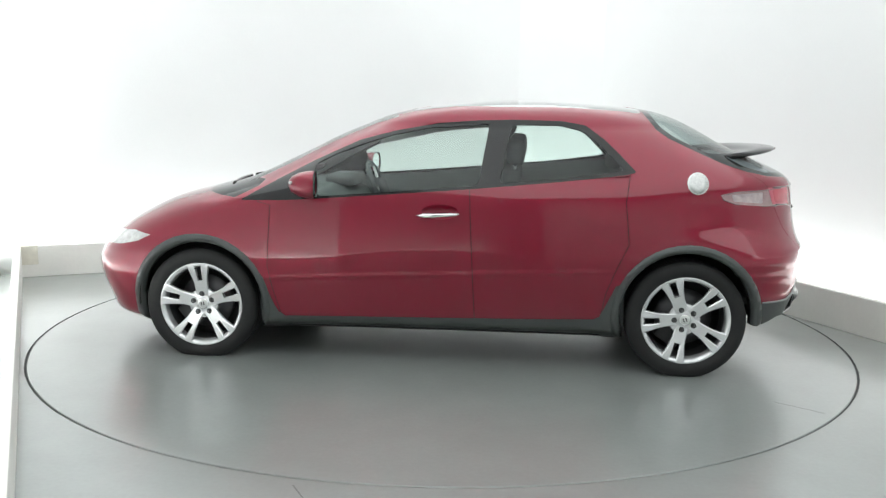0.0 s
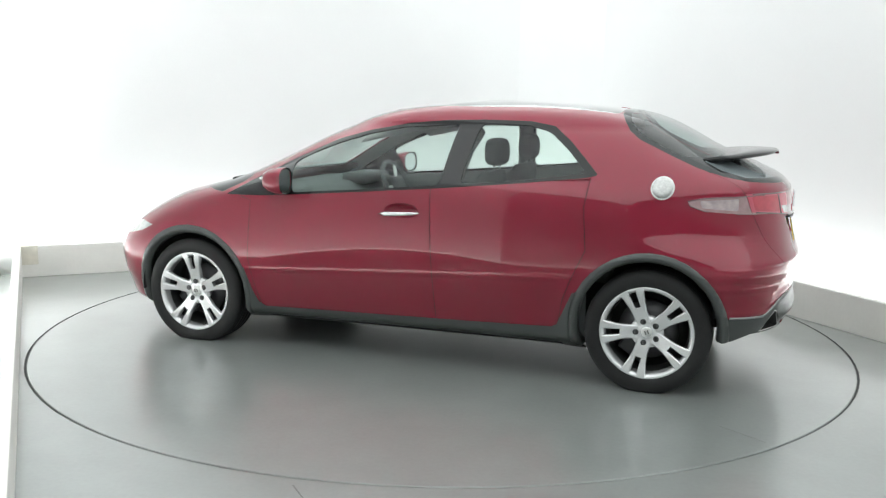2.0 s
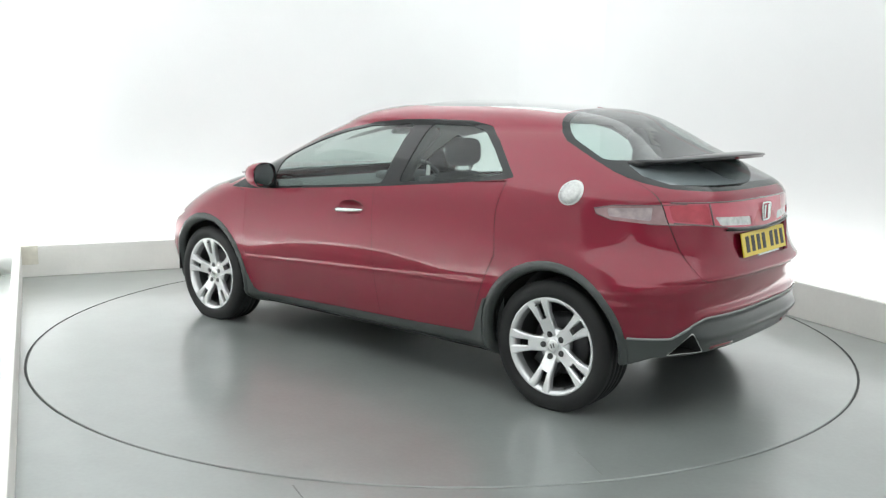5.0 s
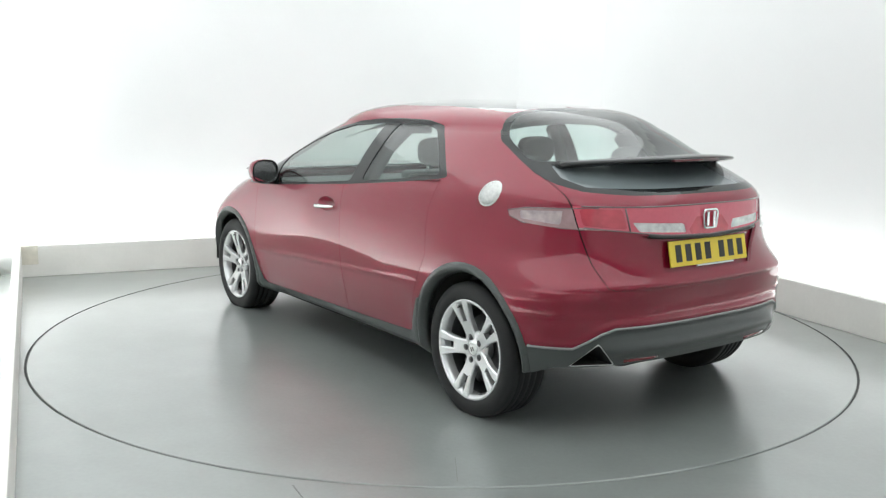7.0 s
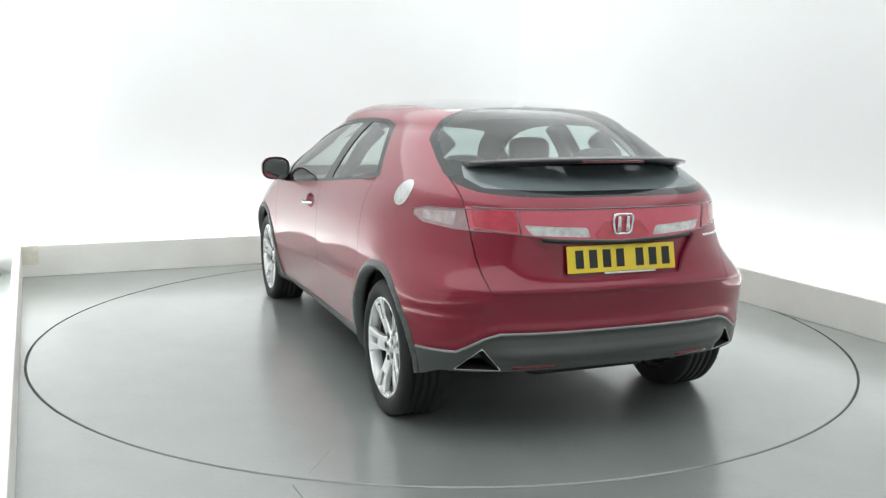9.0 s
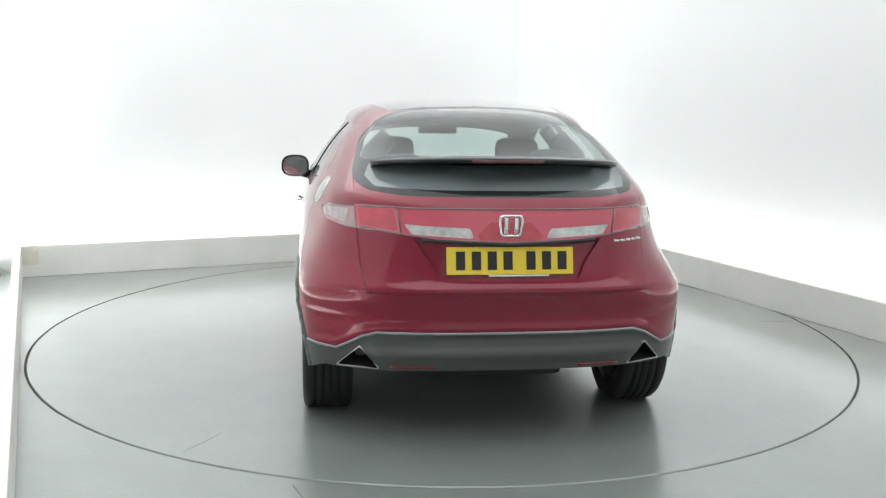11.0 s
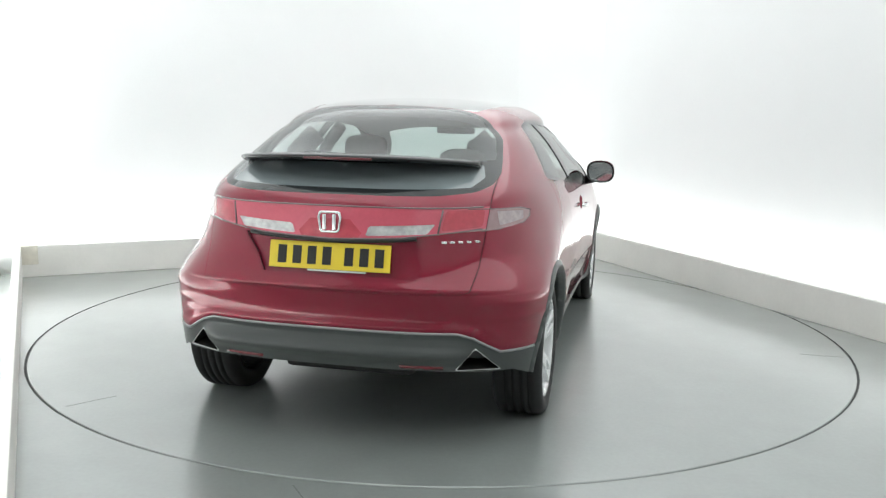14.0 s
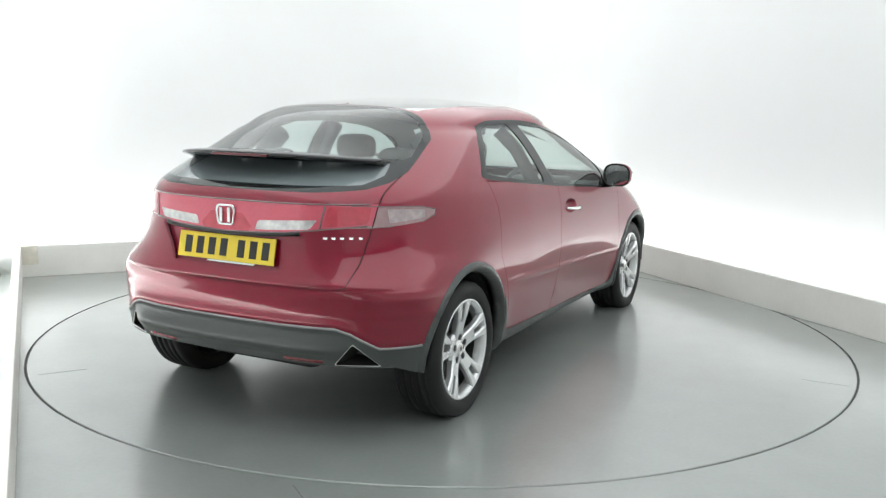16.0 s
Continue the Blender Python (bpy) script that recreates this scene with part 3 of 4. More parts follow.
        if c.x < -1.45 and n.x < -0.08:
            if c.y < 0.605 and inside(yz, RECESS):
                return "recess"
            if c.z > 0.655 and c.y < np.interp(c.z, [0.652, 0.662, 0.744, 0.907, 1.0, 1.12], [0.55, 0.582, 0.602, 0.616, 0.625, 0.62]):
                return "tailgate"
        if c.x < -1.2 and c.z < 0.655 and c.x < -1.67:
            return "bumper_r"
        if c.x > 0.2:
            if inside(xz, SCREEN):
                return "screen"
            if inside(xz, COWL):
                return "cowl"
            if inside(xz, HEADLIGHT):
                return "headlight"
            if inside(xz, BONNET):
                return "bonnet"
            if inside(xz, BUMPER_F):
                return "bumper_f"
        door_f = np.interp(c.z, [0.253, 0.42, 0.54, 0.87, 0.889, 0.90], [0.862, 0.905, 0.928, 0.912, 0.985, 1.2])
        door_c = np.interp(c.z, [0.30, 0.44, 0.56, 0.70, 0.92, 1.056], [-0.87, -0.895, -0.94, -1.005, -0.985, -1.005])
        belt = np.interp(c.x, [-1.04, -0.64, -0.2, 0.25, 0.67, 1.085], [1.07, 1.018, 0.976, 0.94, 0.908, 0.893])
        if c.z < belt and n.y > 0.12:
            if c.x > door_f:
                return "fender"
            if ((c.x - SCOOP[0]) / SCOOP[2]) ** 2 + ((c.z - SCOOP[1]) / SCOOP[3]) ** 2 < 1:
                return "scoop"
            if c.x > np.interp(c.z, [0.272, 0.62, 0.975], [-0.2, -0.185, -0.166]):
                return "door_f"
            if c.x > door_c:
                return "door_r"
            return "quarter"
        if c.x < -1.04 and c.z < 1.34:
            return "quarter"
        if n.z > 0.5 and c.z > 1.3 and inside((c.x, c.y), roof_glass):
            return "roof_glass"
        return "roof"

    groups = {}
    for f in bm.faces:
        c = f.calc_center_median()
        if inside((c.x, c.z), TUCK_R) or inside((c.x, c.z), TUCK_F):
            continue
        r = region(f)
        if r:
            groups.setdefault(r, []).append(f)
    push = {"gap_0": -0.003, "gap_1": -0.003, "gap_2": -0.003, "gap_gate": -0.004, "arch_f": 0.006, "arch_r": 0.006, "roof_glass": -0.002, "sill": 0.006, "recess": -0.022, "skirt": 0.004, "glass_f": -0.004, "glass_r": -0.004, "lens_w": -0.004, "lamp_in": -0.003, "lens_r": 0.002}
    made = {}
    for name, faces in groups.items():
        index, cos, nos = {}, [], []
        polys = []
        amount = push.get(name, 0.0)
        for f in faces:
            for v in f.verts:
                if v not in index:
                    index[v] = len(cos)
                    lift = amount
                    if name == "scoop":
                        e = ((v.co.x - SCOOP[0]) / SCOOP[2]) ** 2 + ((v.co.z - SCOOP[1]) / SCOOP[3]) ** 2
                        lift = -0.035 * max(0.0, 1 - e) ** 0.7
                    if name.startswith("arch"):
                        d = math.hypot(abs(v.co.x) - WHEEL_X, v.co.z - WHEEL_Z) - ARCH_R
                        lift = float(np.interp(d, [0.0, 0.010, 0.022, TRIM_R - ARCH_R], [-0.022, 0.004, 0.011, 0.003]))
                    cos.append(v.co + v.normal * lift)
                    nos.append(v.normal.copy())
            polys.append([index[v] for v in f.verts])
        made[name] = (cos, nos, polys)
    bm.free()
    return made


def panel(made, key, name, mat, parent, label="", mirror="both", rim=0.0, inside_mat=None):
    """One panel as a mesh: 'both' joins it with its mirror image, 'left' and 'right' are single."""
    cos, nos, polys = made[key]
    bm = bmesh.new()
    normals = []

    def side(sign):
        vs = []
        for c, n in zip(cos, nos):
            vs.append(bm.verts.new((c.x, c.y * sign, c.z)))
            normals.append(Vector((n.x, n.y * sign if c.y > 1e-4 else 0, n.z)).normalized())
        for p in polys:
            q = p if sign > 0 else p[::-1]
            try:
                bm.faces.new([vs[i] for i in q])
            except ValueError:
                pass

    if mirror in ("both", "left"):
        side(1)
    if mirror in ("both", "right"):
        side(-1)
    if rim:
        # a second skin inside, closed along the edges, so that the panel has depth
        bm.verts.ensure_lookup_table()
        outer = list(bm.verts)
        faces = list(bm.faces)
        edges = [e for e in bm.edges if len(e.link_faces) == 1]
        inner = {v: bm.verts.new(v.co - normals[i] * rim) for i, v in enumerate(outer)}
        normals = normals + [-n for n in normals]
        for f in faces:
            bm.faces.new([inner[v] for v in reversed(f.verts)])
        for e in edges:
            a, b = e.verts
            if abs(a.co.y) < 1e-4 and abs(b.co.y) < 1e-4:
                continue
            if e.link_loops[0].vert == a:
                a, b = b, a
            bm.faces.new((a, b, inner[b], inner[a]))
    if key == "scoop" or key.startswith("arch"):
        normals = None
    count = len(polys) * (2 if mirror == "both" else 1)
    ob = part(name, bm, mat, parent, label, normals=normals)
    if rim and inside_mat:
        ob.data.materials.append(inside_mat)
        for p in ob.data.polygons:
            if count <= p.index < 2 * count:
                p.material_index = 1
    return ob


# ---------------------------------------------------------------- wheel
def build_wheel(car, name, label):
    """A wheel with its axle along y, the outside towards +y."""
    wheel = new(name)
    wheel.parent = car
    if label:
        tagged(wheel, label)
    R, W = 0.315, 0.1125
    tyre = [(0.229, -0.095), (0.241, -0.108), (0.268, -0.1125), (0.292, -0.108), (0.306, -0.098), (0.3125, -0.088)]
    for y in (-0.052, -0.018, 0.018, 0.052):
        tyre += [(R, y - 0.006), (R - 0.008, y - 0.004), (R - 0.008, y + 0.004), (R, y + 0.006)]
    tyre += [(0.3125, 0.088), (0.306, 0.098), (0.292, 0.108), (0.268, 0.1125), (0.247, 0.108), (0.235, 0.100), (0.229, 0.095)]
    part("tyre", lathe(tyre, 72), RUBBER, wheel)
    part("rim", lathe([(0.222, -0.095), (0.222, 0.094), (0.2275, 0.099), (0.226, 0.103), (0.218, 0.102), (0.208, 0.094), (0.203, 0.080), (0.200, 0.04), (0.192, -0.02), (0.198, -0.09)], 72), ALLOY, wheel, "polished silver alloy rim")
    part("barrel", lathe([(0.199, 0.05), (0.190, -0.02), (0.196, -0.088), (0.10, -0.088), (0.06, -0.06)], 48), ALLOY_IN, wheel, "dark inside of the rim")
    part("brake_disc", lathe([(0.05, 0.0), (0.145, 0.0), (0.147, -0.012), (0.145, -0.024), (0.05, -0.024)], 48), STEEL, wheel, "worn steel brake disc")
    part("caliper", boxed((0.075, -0.05, -0.07), (0.165, 0.012, 0.07), 0.012, pose(0, 0, 0, 0, 35, 0)), ALLOY_IN, wheel)
    part("hub", lathe([(0.0, 0.074), (0.030, 0.074), (0.036, 0.070), (0.060, 0.071), (0.078, 0.067), (0.084, 0.048), (0.070, 0.01)], 40), ALLOY, wheel)
    part("centre_cap", lathe([(0.0, 0.079), (0.020, 0.079), (0.026, 0.076), (0.028, 0.072)], 30), SILVER, wheel)
    for x in (-0.007, 0.007):
        part("cap_mark", boxed((x - 0.0025, 0.078, -0.010), (x + 0.0025, 0.0805, 0.010)), ALLOY_IN, wheel, smooth=False)
    # five arms, each with a slot towards the rim
    for i in range(5):
        turn = pose(0, 0, 0, 0, 72 * i, 0)

        def arm(secs):
            """Sections from the hub outwards: radius, left and right edge, face height, depth."""
            bm = bmesh.new()
            rows = []
            for r, p, q, y, d in secs:
                e = min(0.006, (q - p) * 0.2)
                rows.append([bm.verts.new(c) for c in ((p, y - d, r), (p, y - 0.006, r), (p + e, y, r), (q - e, y, r), (q, y - 0.006, r), (q, y - d, r))])
            for p, q in zip(rows, rows[1:]):
                for k in range(6):
                    bm.faces.new((p[k], p[(k + 1) % 6], q[(k + 1) % 6], q[k]))
            bm.faces.new(rows[0]), bm.faces.new(rows[-1][::-1])
            bmesh.ops.recalc_face_normals(bm, faces=bm.faces)
            bmesh.ops.transform(bm, matrix=turn, verts=bm.verts)
            return bm

        part("spoke", arm([(0.040, -0.034, 0.034, 0.071, 0.03), (0.075, -0.034, 0.034, 0.077, 0.03), (0.105, -0.0355, 0.0355, 0.083, 0.03), (0.128, -0.038, 0.038, 0.088, 0.03)]), ALLOY, wheel, smooth=False)
        for sgn in (-1, 1):
            secs = [(0.120, 0.0125, 0.0370, 0.0870, 0.028), (0.150, 0.0140, 0.043, 0.094, 0.028), (0.185, 0.0155, 0.053, 0.0995, 0.028), (0.203, 0.0165, 0.060, 0.102, 0.028), (0.2155, 0.0170, 0.064, 0.1025, 0.028)]
            part("spoke_fork", arm([(r, p if sgn > 0 else -q, q if sgn > 0 else -p, y, d) for r, p, q, y, d in secs]), ALLOY, wheel, smooth=False)
        a = radians(72 * i)
        bm = lathe([(0.0, 0.082), (0.005, 0.082), (0.0078, 0.078), (0.0078, 0.06)], 6)
        bmesh.ops.transform(bm, matrix=pose(0.054 * math.sin(a), -0.004, 0.054 * math.cos(a)), verts=bm.verts)
        part("wheel_nut", bm, STEEL, wheel, smooth=False)
        bm = lathe([(0.0075, 0.0755), (0.0140, 0.0762), (0.0145, 0.060)], 16)
        bmesh.ops.transform(bm, matrix=pose(0.054 * math.sin(a), 0, 0.054 * math.cos(a)), verts=bm.verts)
        part("nut_seat", bm, ALLOY_IN, wheel)
    bm = lathe([(0, 0.012), (0.004, 0.012), (0.004, 0)], 8)
    bmesh.ops.transform(bm, matrix=pose(0.015, 0.09, 0.196), verts=bm.verts)
    part("valve", bm, INK, wheel)
    for o in wheel.children:
        if not o.name.startswith("tyre"):
            o.data.transform(Matrix.Diagonal((1.03, 1.0, 1.03, 1.0)))
    return wheel


def settle(wheel):
    """Flatten the tyre where it stands on the turntable."""
    car_m = pose(0, 0, RIDE, 0, NOSE_DOWN, 0)
    m = car_m @ wheel.matrix_basis
    back = m.inverted()
    tyre = [o for o in wheel.children if o.name.startswith("tyre")][0]
    for v in tyre.data.vertices:
        p = m @ v.co
        if p.z < 0.030:
            # the wall bulges a little above the patch
            p.y += math.copysign(0.006 * (0.030 - max(p.z, 0.0)) / 0.030, p.y - (m @ Vector((0, 0, 0))).y)
            p.z = max(p.z, 0.0)
            v.co = back @ p


def surface_x(y, z):
    """How far back the tail's skin lies at that width and height."""
    k = level(z)
    lo, hi = 2.0, 3.0
    for _ in range(40):
        mid = (lo + hi) / 2
        if skin(k, mid).y > y:
            lo = mid
        else:
            hi = mid
    return skin(k, lo).x


def surface_y(x, z):
    """The half width of the skin at that length and height."""
    k = level(z)
    lo, hi = (0.0, 1.5) if x > 0 else (1.5, 3.0)
    for _ in range(40):
        mid = (lo + hi) / 2
        v = skin(k, mid).x
        if v > x:
            lo = mid
        else:
            hi = mid
    return skin(k, lo).y


def cushion(lo, hi):
    """A stuffed, rounded block between two corners."""
    bm = bmesh.new()
    bmesh.ops.create_uvsphere(bm, u_segments=24, v_segments=14, radius=1.0)
    for v in bm.verts:
        v.co = Vector([(a + b) / 2 + (b - a) / 2 * math.copysign(abs(c) ** 0.62, c) for a, b, c in zip(lo, hi, v.co)])
    return bm


def seat(name, parent, x, y, width, lean, mat):
    """A front seat with cushion, back and headrest."""
    s = new(name)
    s.parent = parent
    s.location = (x, y, 0)
    bm = boxed((-0.24, -width / 2, 0.42), (0.26, width / 2, 0.56), 0.05)
    part("cushion", bm, mat, s)
    bm = bmesh.new()
    secs = [(0.50, width * 0.46, 0.09), (0.65, width * 0.5, 0.10), (0.85, width * 0.49, 0.095), (0.98, width * 0.40, 0.075), (1.04, width * 0.30, 0.05)]
    rows = []
    for z, h, d in secs:
        rows.append([bm.verts.new((-0.24 - (z - 0.5) * lean + d * 0.9 * cx, h * cy, z)) for cx, cy in ((1, 0.55), (0.75, 0.9), (0.1, 1), (-0.8, 0.75), (-1, 0), (-0.8, -0.75), (0.1, -1), (0.75, -0.9), (1, -0.55))])
    for p, q in zip(rows, rows[1:]):
        for k in range(9):
            bm.faces.new((p[k], p[(k + 1) % 9], q[(k + 1) % 9], q[k]))
    bm.faces.new(rows[0]), bm.faces.new(rows[-1][::-1])
    bmesh.ops.recalc_face_normals(bm, faces=bm.faces)
    part("backrest", bm, mat, s)
    hx = -0.24 - 0.62 * lean
    bm = cushion((hx - 0.055, -0.125, 1.075), (hx + 0.055, 0.125, 1.23))
    part("headrest", bm, mat, s)
    for yy in (-0.06, 0.06):
        part("headrest_post", ribbon([(hx, yy, 1.02), (hx, yy, 1.09)], 0.007), CHROME, s)
    return s


def build_cabin(car):
    tub = boxed((-0.93, -0.66, 0.205), (0.93, 0.66, 0.235))
    part("cabin_floor", tub, CABIN, car)
    bm = boxed((-1.42, -0.52, 0.185), (1.90, 0.52, 0.205), 0.008)
    add_box(bm, (-0.90, -0.74, 0.180), (0.90, 0.74, 0.200), 0.008)
    part("underbody", bm, WELL, car, "black underbody panels")
    for y in (0.36, -0.36):
        seat("front_seat", car, 0.02, y, 0.50, 0.28, FABRIC)
    bench = new("rear_seat")
    bench.parent = car
    part("cushion", boxed((-0.98, -0.64, 0.40), (-0.48, 0.64, 0.55), 0.05), FABRIC, bench)
    bm = boxed((-0.075, -0.64, 0.0), (0.075, 0.64, 0.56), 0.05, pose(-1.0, 0, 0.50, 0, -20, 0))
    part("backrest", bm, FABRIC, bench)
    for y in (-0.37, 0.37):
        up = 0.0 if y < 0 else -0.028
        part("headrest", cushion((-1.195, y - 0.115, 1.03 + up), (-1.08, y + 0.115, 1.198 + up)), FABRIC, bench)
    part("headrest", cushion((-1.27, -0.11, 1.03), (-1.18, 0.11, 1.10)), FABRIC, bench)
    # dashboard, wheel, shelf, mirror
    dash = [(0.62, 0.50), (0.60, 0.72), (0.66, 0.84), (0.80, 0.905), (1.05, 0.915), (1.22, 0.90), (1.22, 0.50)]
    bm = prism(dash, 1.34, pose(0, -0.67, 0), 0.02)
    part("dashboard", bm, CABIN, car)
    part("binnacle", boxed((0.66, -0.56, 0.88), (0.86, -0.20, 0.955), 0.03), CABIN, car)
    st = new("steering_wheel")
    st.parent = car
    m = pose(0.52, -0.37, 0.86, 0, 0, 0) @ pose(0, 0, 0, 0, -65, 0)
    bm = bmesh.new()
    n, k = 36, 8
    rows = []
    for i in range(n):
        a = 2 * math.pi * i / n
        rows.append([bm.verts.new(m @ Vector(((0.18 + 0.016 * math.cos(b)) * math.cos(a), (0.18 + 0.016 * math.cos(b)) * math.sin(a), 0.016 * math.sin(b)))) for b in (2 * math.pi * j / k for j in range(k))])
    for i in range(n):
        p, q = rows[i], rows[(i + 1) % n]
        for j in range(k):
            bm.faces.new((p[j], q[j], q[(j + 1) % k], p[(j + 1) % k]))
    part("steering_rim", bm, CABIN, st)
    part("steering_boss", boxed((-0.07, -0.09, -0.02), (0.07, 0.09, 0.03), 0.02, m), CABIN, st)
    for a in (90, 210, 330):
        part("steering_spoke", boxed((0.05, -0.015, -0.006), (0.17, 0.015, 0.008), 0.005, m @ pose(0, 0, 0, 0, 0, a)), SILVER, st)
    part("inside_mirror", boxed((0.36, -0.125, 1.225), (0.39, 0.125, 1.288), 0.012), CABIN, car, "dark inside mirror on the windscreen")
    part("mirror_stem", ribbon([(0.385, 0, 1.275), (0.42, 0, 1.305)], 0.010), CABIN, car)
    part("parcel_shelf", boxed((-1.72, -0.60, 0.985), (-1.22, 0.60, 1.005), 0.005), CABIN, car)
    part("boot_lining", boxed((-1.80, -0.62, 0.35), (-1.30, 0.62, 0.40), 0.01), CABIN, car)
    # inner trim of doors and pillars, set inside the skin
    for sgn in (1, -1):
        bm = bmesh.new()
        xs = [1.0 - 0.1 * i for i in range(21)]
        top = [bm.verts.new((x, sgn * (surface_y(x, 0.9) - 0.07), np.interp(x, [-1.04, 0.25, 1.0], [1.055, 0.93, 0.885]))) for x in xs]
        bot = [bm.verts.new((x, sgn * (surface_y(x, 0.5) - 0.10), 0.24)) for x in xs]
        for i in range(len(xs) - 1):
            bm.faces.new((top[i], top[i + 1], bot[i + 1], bot[i]))
        lip = [bm.verts.new((v.co.x, v.co.y + sgn * 0.02, v.co.z + 0.004)) for v in top]
        for i in range(len(xs) - 1):
            bm.faces.new((lip[i], lip[i + 1], top[i + 1], top[i]))
        bmesh.ops.recalc_face_normals(bm, faces=bm.faces)
        part("door_card", bm, CABIN, car, "dark plastic inner door trim")
    bm = bmesh.new()
    rows = []
    for i in range(15):
        x = 0.36 - 1.46 * i / 14
        zt = np.interp(x, [-1.10, -0.8, -0.38, 0.0, 0.36], [1.345, 1.375, 1.378, 1.345, 1.268])
        row = []
        for j in range(-8, 9):
            y = 0.56 * j / 8
            row.append(bm.verts.new((x, y, zt - 0.075 * abs(j / 8) ** 3)))
        rows.append(row)
    for p, q in zip(rows, rows[1:]):
        for j in range(16):
            bm.faces.new((p[j], q[j], q[j + 1], p[j + 1]))
    part("headlining", bm, LINING, car, "pale cloth roof lining")
    for sgn in (1, -1):
        bm = ribbon([(-0.26, sgn * 0.73, 0.98), (-0.30, sgn * 0.63, 1.17), (-0.34, sgn * 0.535, 1.275)], 0.038, 10)
        part("pillar_trim", bm, CABIN, car)
        bm = ribbon([(-1.02, sgn * 0.58, 1.02), (-1.04, sgn * 0.52, 1.15), (-1.04, sgn * 0.42, 1.25)], 0.055, 10)
        part("pillar_trim", bm, CABIN, car)


def build_car():
    car = tagged(new("car"), "metallic red five-door hatchback with silver alloy wheels, parked on the turntable", "car")
    made = build_body(car)
    D = 0.012
    panel(made, "bonnet", "bonnet", PAINT, car, rim=D)
    panel(made, "roof", "roof", PAINT, car, rim=D, inside_mat=LINING)
    panel(made, "tailgate", "tailgate", PAINT, car, rim=0.028, inside_mat=CABIN)
    panel(made, "recess", "plate_recess", PAINT, car)
    panel(made, "bumper_r", "rear_bumper", PAINT, car, rim=D)
    panel(made, "bumper_f", "front_bumper", PAINT, car, rim=D)
    panel(made, "skirt", "bumper_skirt", TRIM, car, "dark grey plastic lower bumper", rim=D)
    panel(made, "gap_gate", "tailgate_seal", GAP, car, "dark seal round the tailgate")
    panel(made, "roof_glass", "glass_roof", GLASS_ROOF, car, "dark panoramic glass roof")
    panel(made, "cowl", "cowl", BLACK, car, "black wiper cowl", rim=D)
    panel(made, "screen", "windscreen", GLASS, car, "clear curved windscreen").visible_shadow = False
    panel(made, "hatch_up", "rear_window", GLASS_REAR, car, "clear upper rear window").visible_shadow = False
    panel(made, "hatch_low", "lower_rear_window", GLASS_DARK, car, "dark lower rear window under the spoiler").visible_shadow = False
    panel(made, "hatch_frame", "rear_window_frame", FRIT, car, "gloss black rim of the rear windows", rim=0.006)
    panel(made, "band", "lamp_band", LENS_BAND, car, "pinkish red lens band across the tailgate", rim=0.01)
    panel(made, "lens_c", "badge_lens", LENS_RED, car, "coral red lens round the badge", rim=0.01)
    for side in ("left", "right"):
        for k in ("gap_0", "gap_1", "gap_2"):
            panel(made, k, "door_seal", GAP, car, "dark seal in the shut line", mirror=side)
        panel(made, "fender", "front_wing", PAINT, car, mirror=side, rim=D)
        door = panel(made, "door_f", "front_door", PAINT, car, mirror=side, rim=D, inside_mat=CABIN)
        rear = panel(made, "door_r", "rear_door", PAINT, car, mirror=side, rim=D, inside_mat=CABIN)
        panel(made, "quarter", "rear_wing", PAINT, car, mirror=side, rim=D, inside_mat=CABIN)
        panel(made, "surround", "window_surround", BLACK, car, "gloss black window frame and pillar", mirror=side, rim=0.008)
        panel(made, "glass_f", "door_window", GLASS, door, "clear front door glass", mirror=side).visible_shadow = False
        panel(made, "glass_r", "door_window", GLASS, rear, "clear rear door glass", mirror=side).visible_shadow = False
        panel(made, "arch_f", "wheel_arch_trim", TRIM, car, "dark grey plastic wheel arch moulding", mirror=side, rim=0.03)
        panel(made, "arch_r", "wheel_arch_trim", TRIM, car, "dark grey plastic wheel arch moulding", mirror=side, rim=0.03)
        panel(made, "sill", "sill_trim", TRIM, car, "dark grey plastic side sill", mirror=side, rim=D)
        panel(made, "headlight", "headlight", LENS_CLEAR, car, "clear wraparound headlight", mirror=side, rim=D)
        panel(made, "lamp_out", "tail_lamp", LENS_OUT, car, "pale clear outer tail lamp", mirror=side, rim=D)
        panel(made, "lamp_in", "lamp_reflector", LENS_PALE, car, "silvery reflector inside the tail lamp", mirror=side, rim=D)
        panel(made, "lens_r", "tail_lamp", LENS_RED, car, "bright red tail lamp lens", mirror=side, rim=D)
        panel(made, "lens_w", "reversing_lamp", LENS_CLEAR, car, "clear reversing lamp lens", mirror=side, rim=D)
    # wheels and wheel wells
    for wx in (WHEEL_X, -WHEEL_X):
        for sgn in (1, -1):
            w = build_wheel(car, "wheel", "silver twin-spoke alloy wheel with a black tyre")
            w.matrix_basis = pose(wx, sgn * (WHEEL_Y if wx > 0 else WHEEL_Y - 0.014), HUB_FRONT if wx > 0 else HUB_REAR, 0, (4 if wx > 0 else 21) if sgn > 0 else (12 if wx > 0 else 4), 0 if sgn > 0 else 180)
            settle(w)
            bm = bmesh.new()
            rows = []
            for i in range(25):
                a = radians(-3 + 186 * i / 24)
                rows.append([bm.verts.new((wx + r * math.cos(a), sgn * ((0.845 if wx > 0 else 0.805) - d), WHEEL_Z + r * math.sin(a))) for r, d in ((0.358, 0.0), (0.358, 0.30), (0.02, 0.30))])
            for p, q in zip(rows, rows[1:]):
                for j in range(2):
                    bm.faces.new((p[j], q[j], q[j + 1], p[j + 1]))
            part("wheel_well", bm, WELL, car, "black wheel arch liner")
    build_cabin(car)
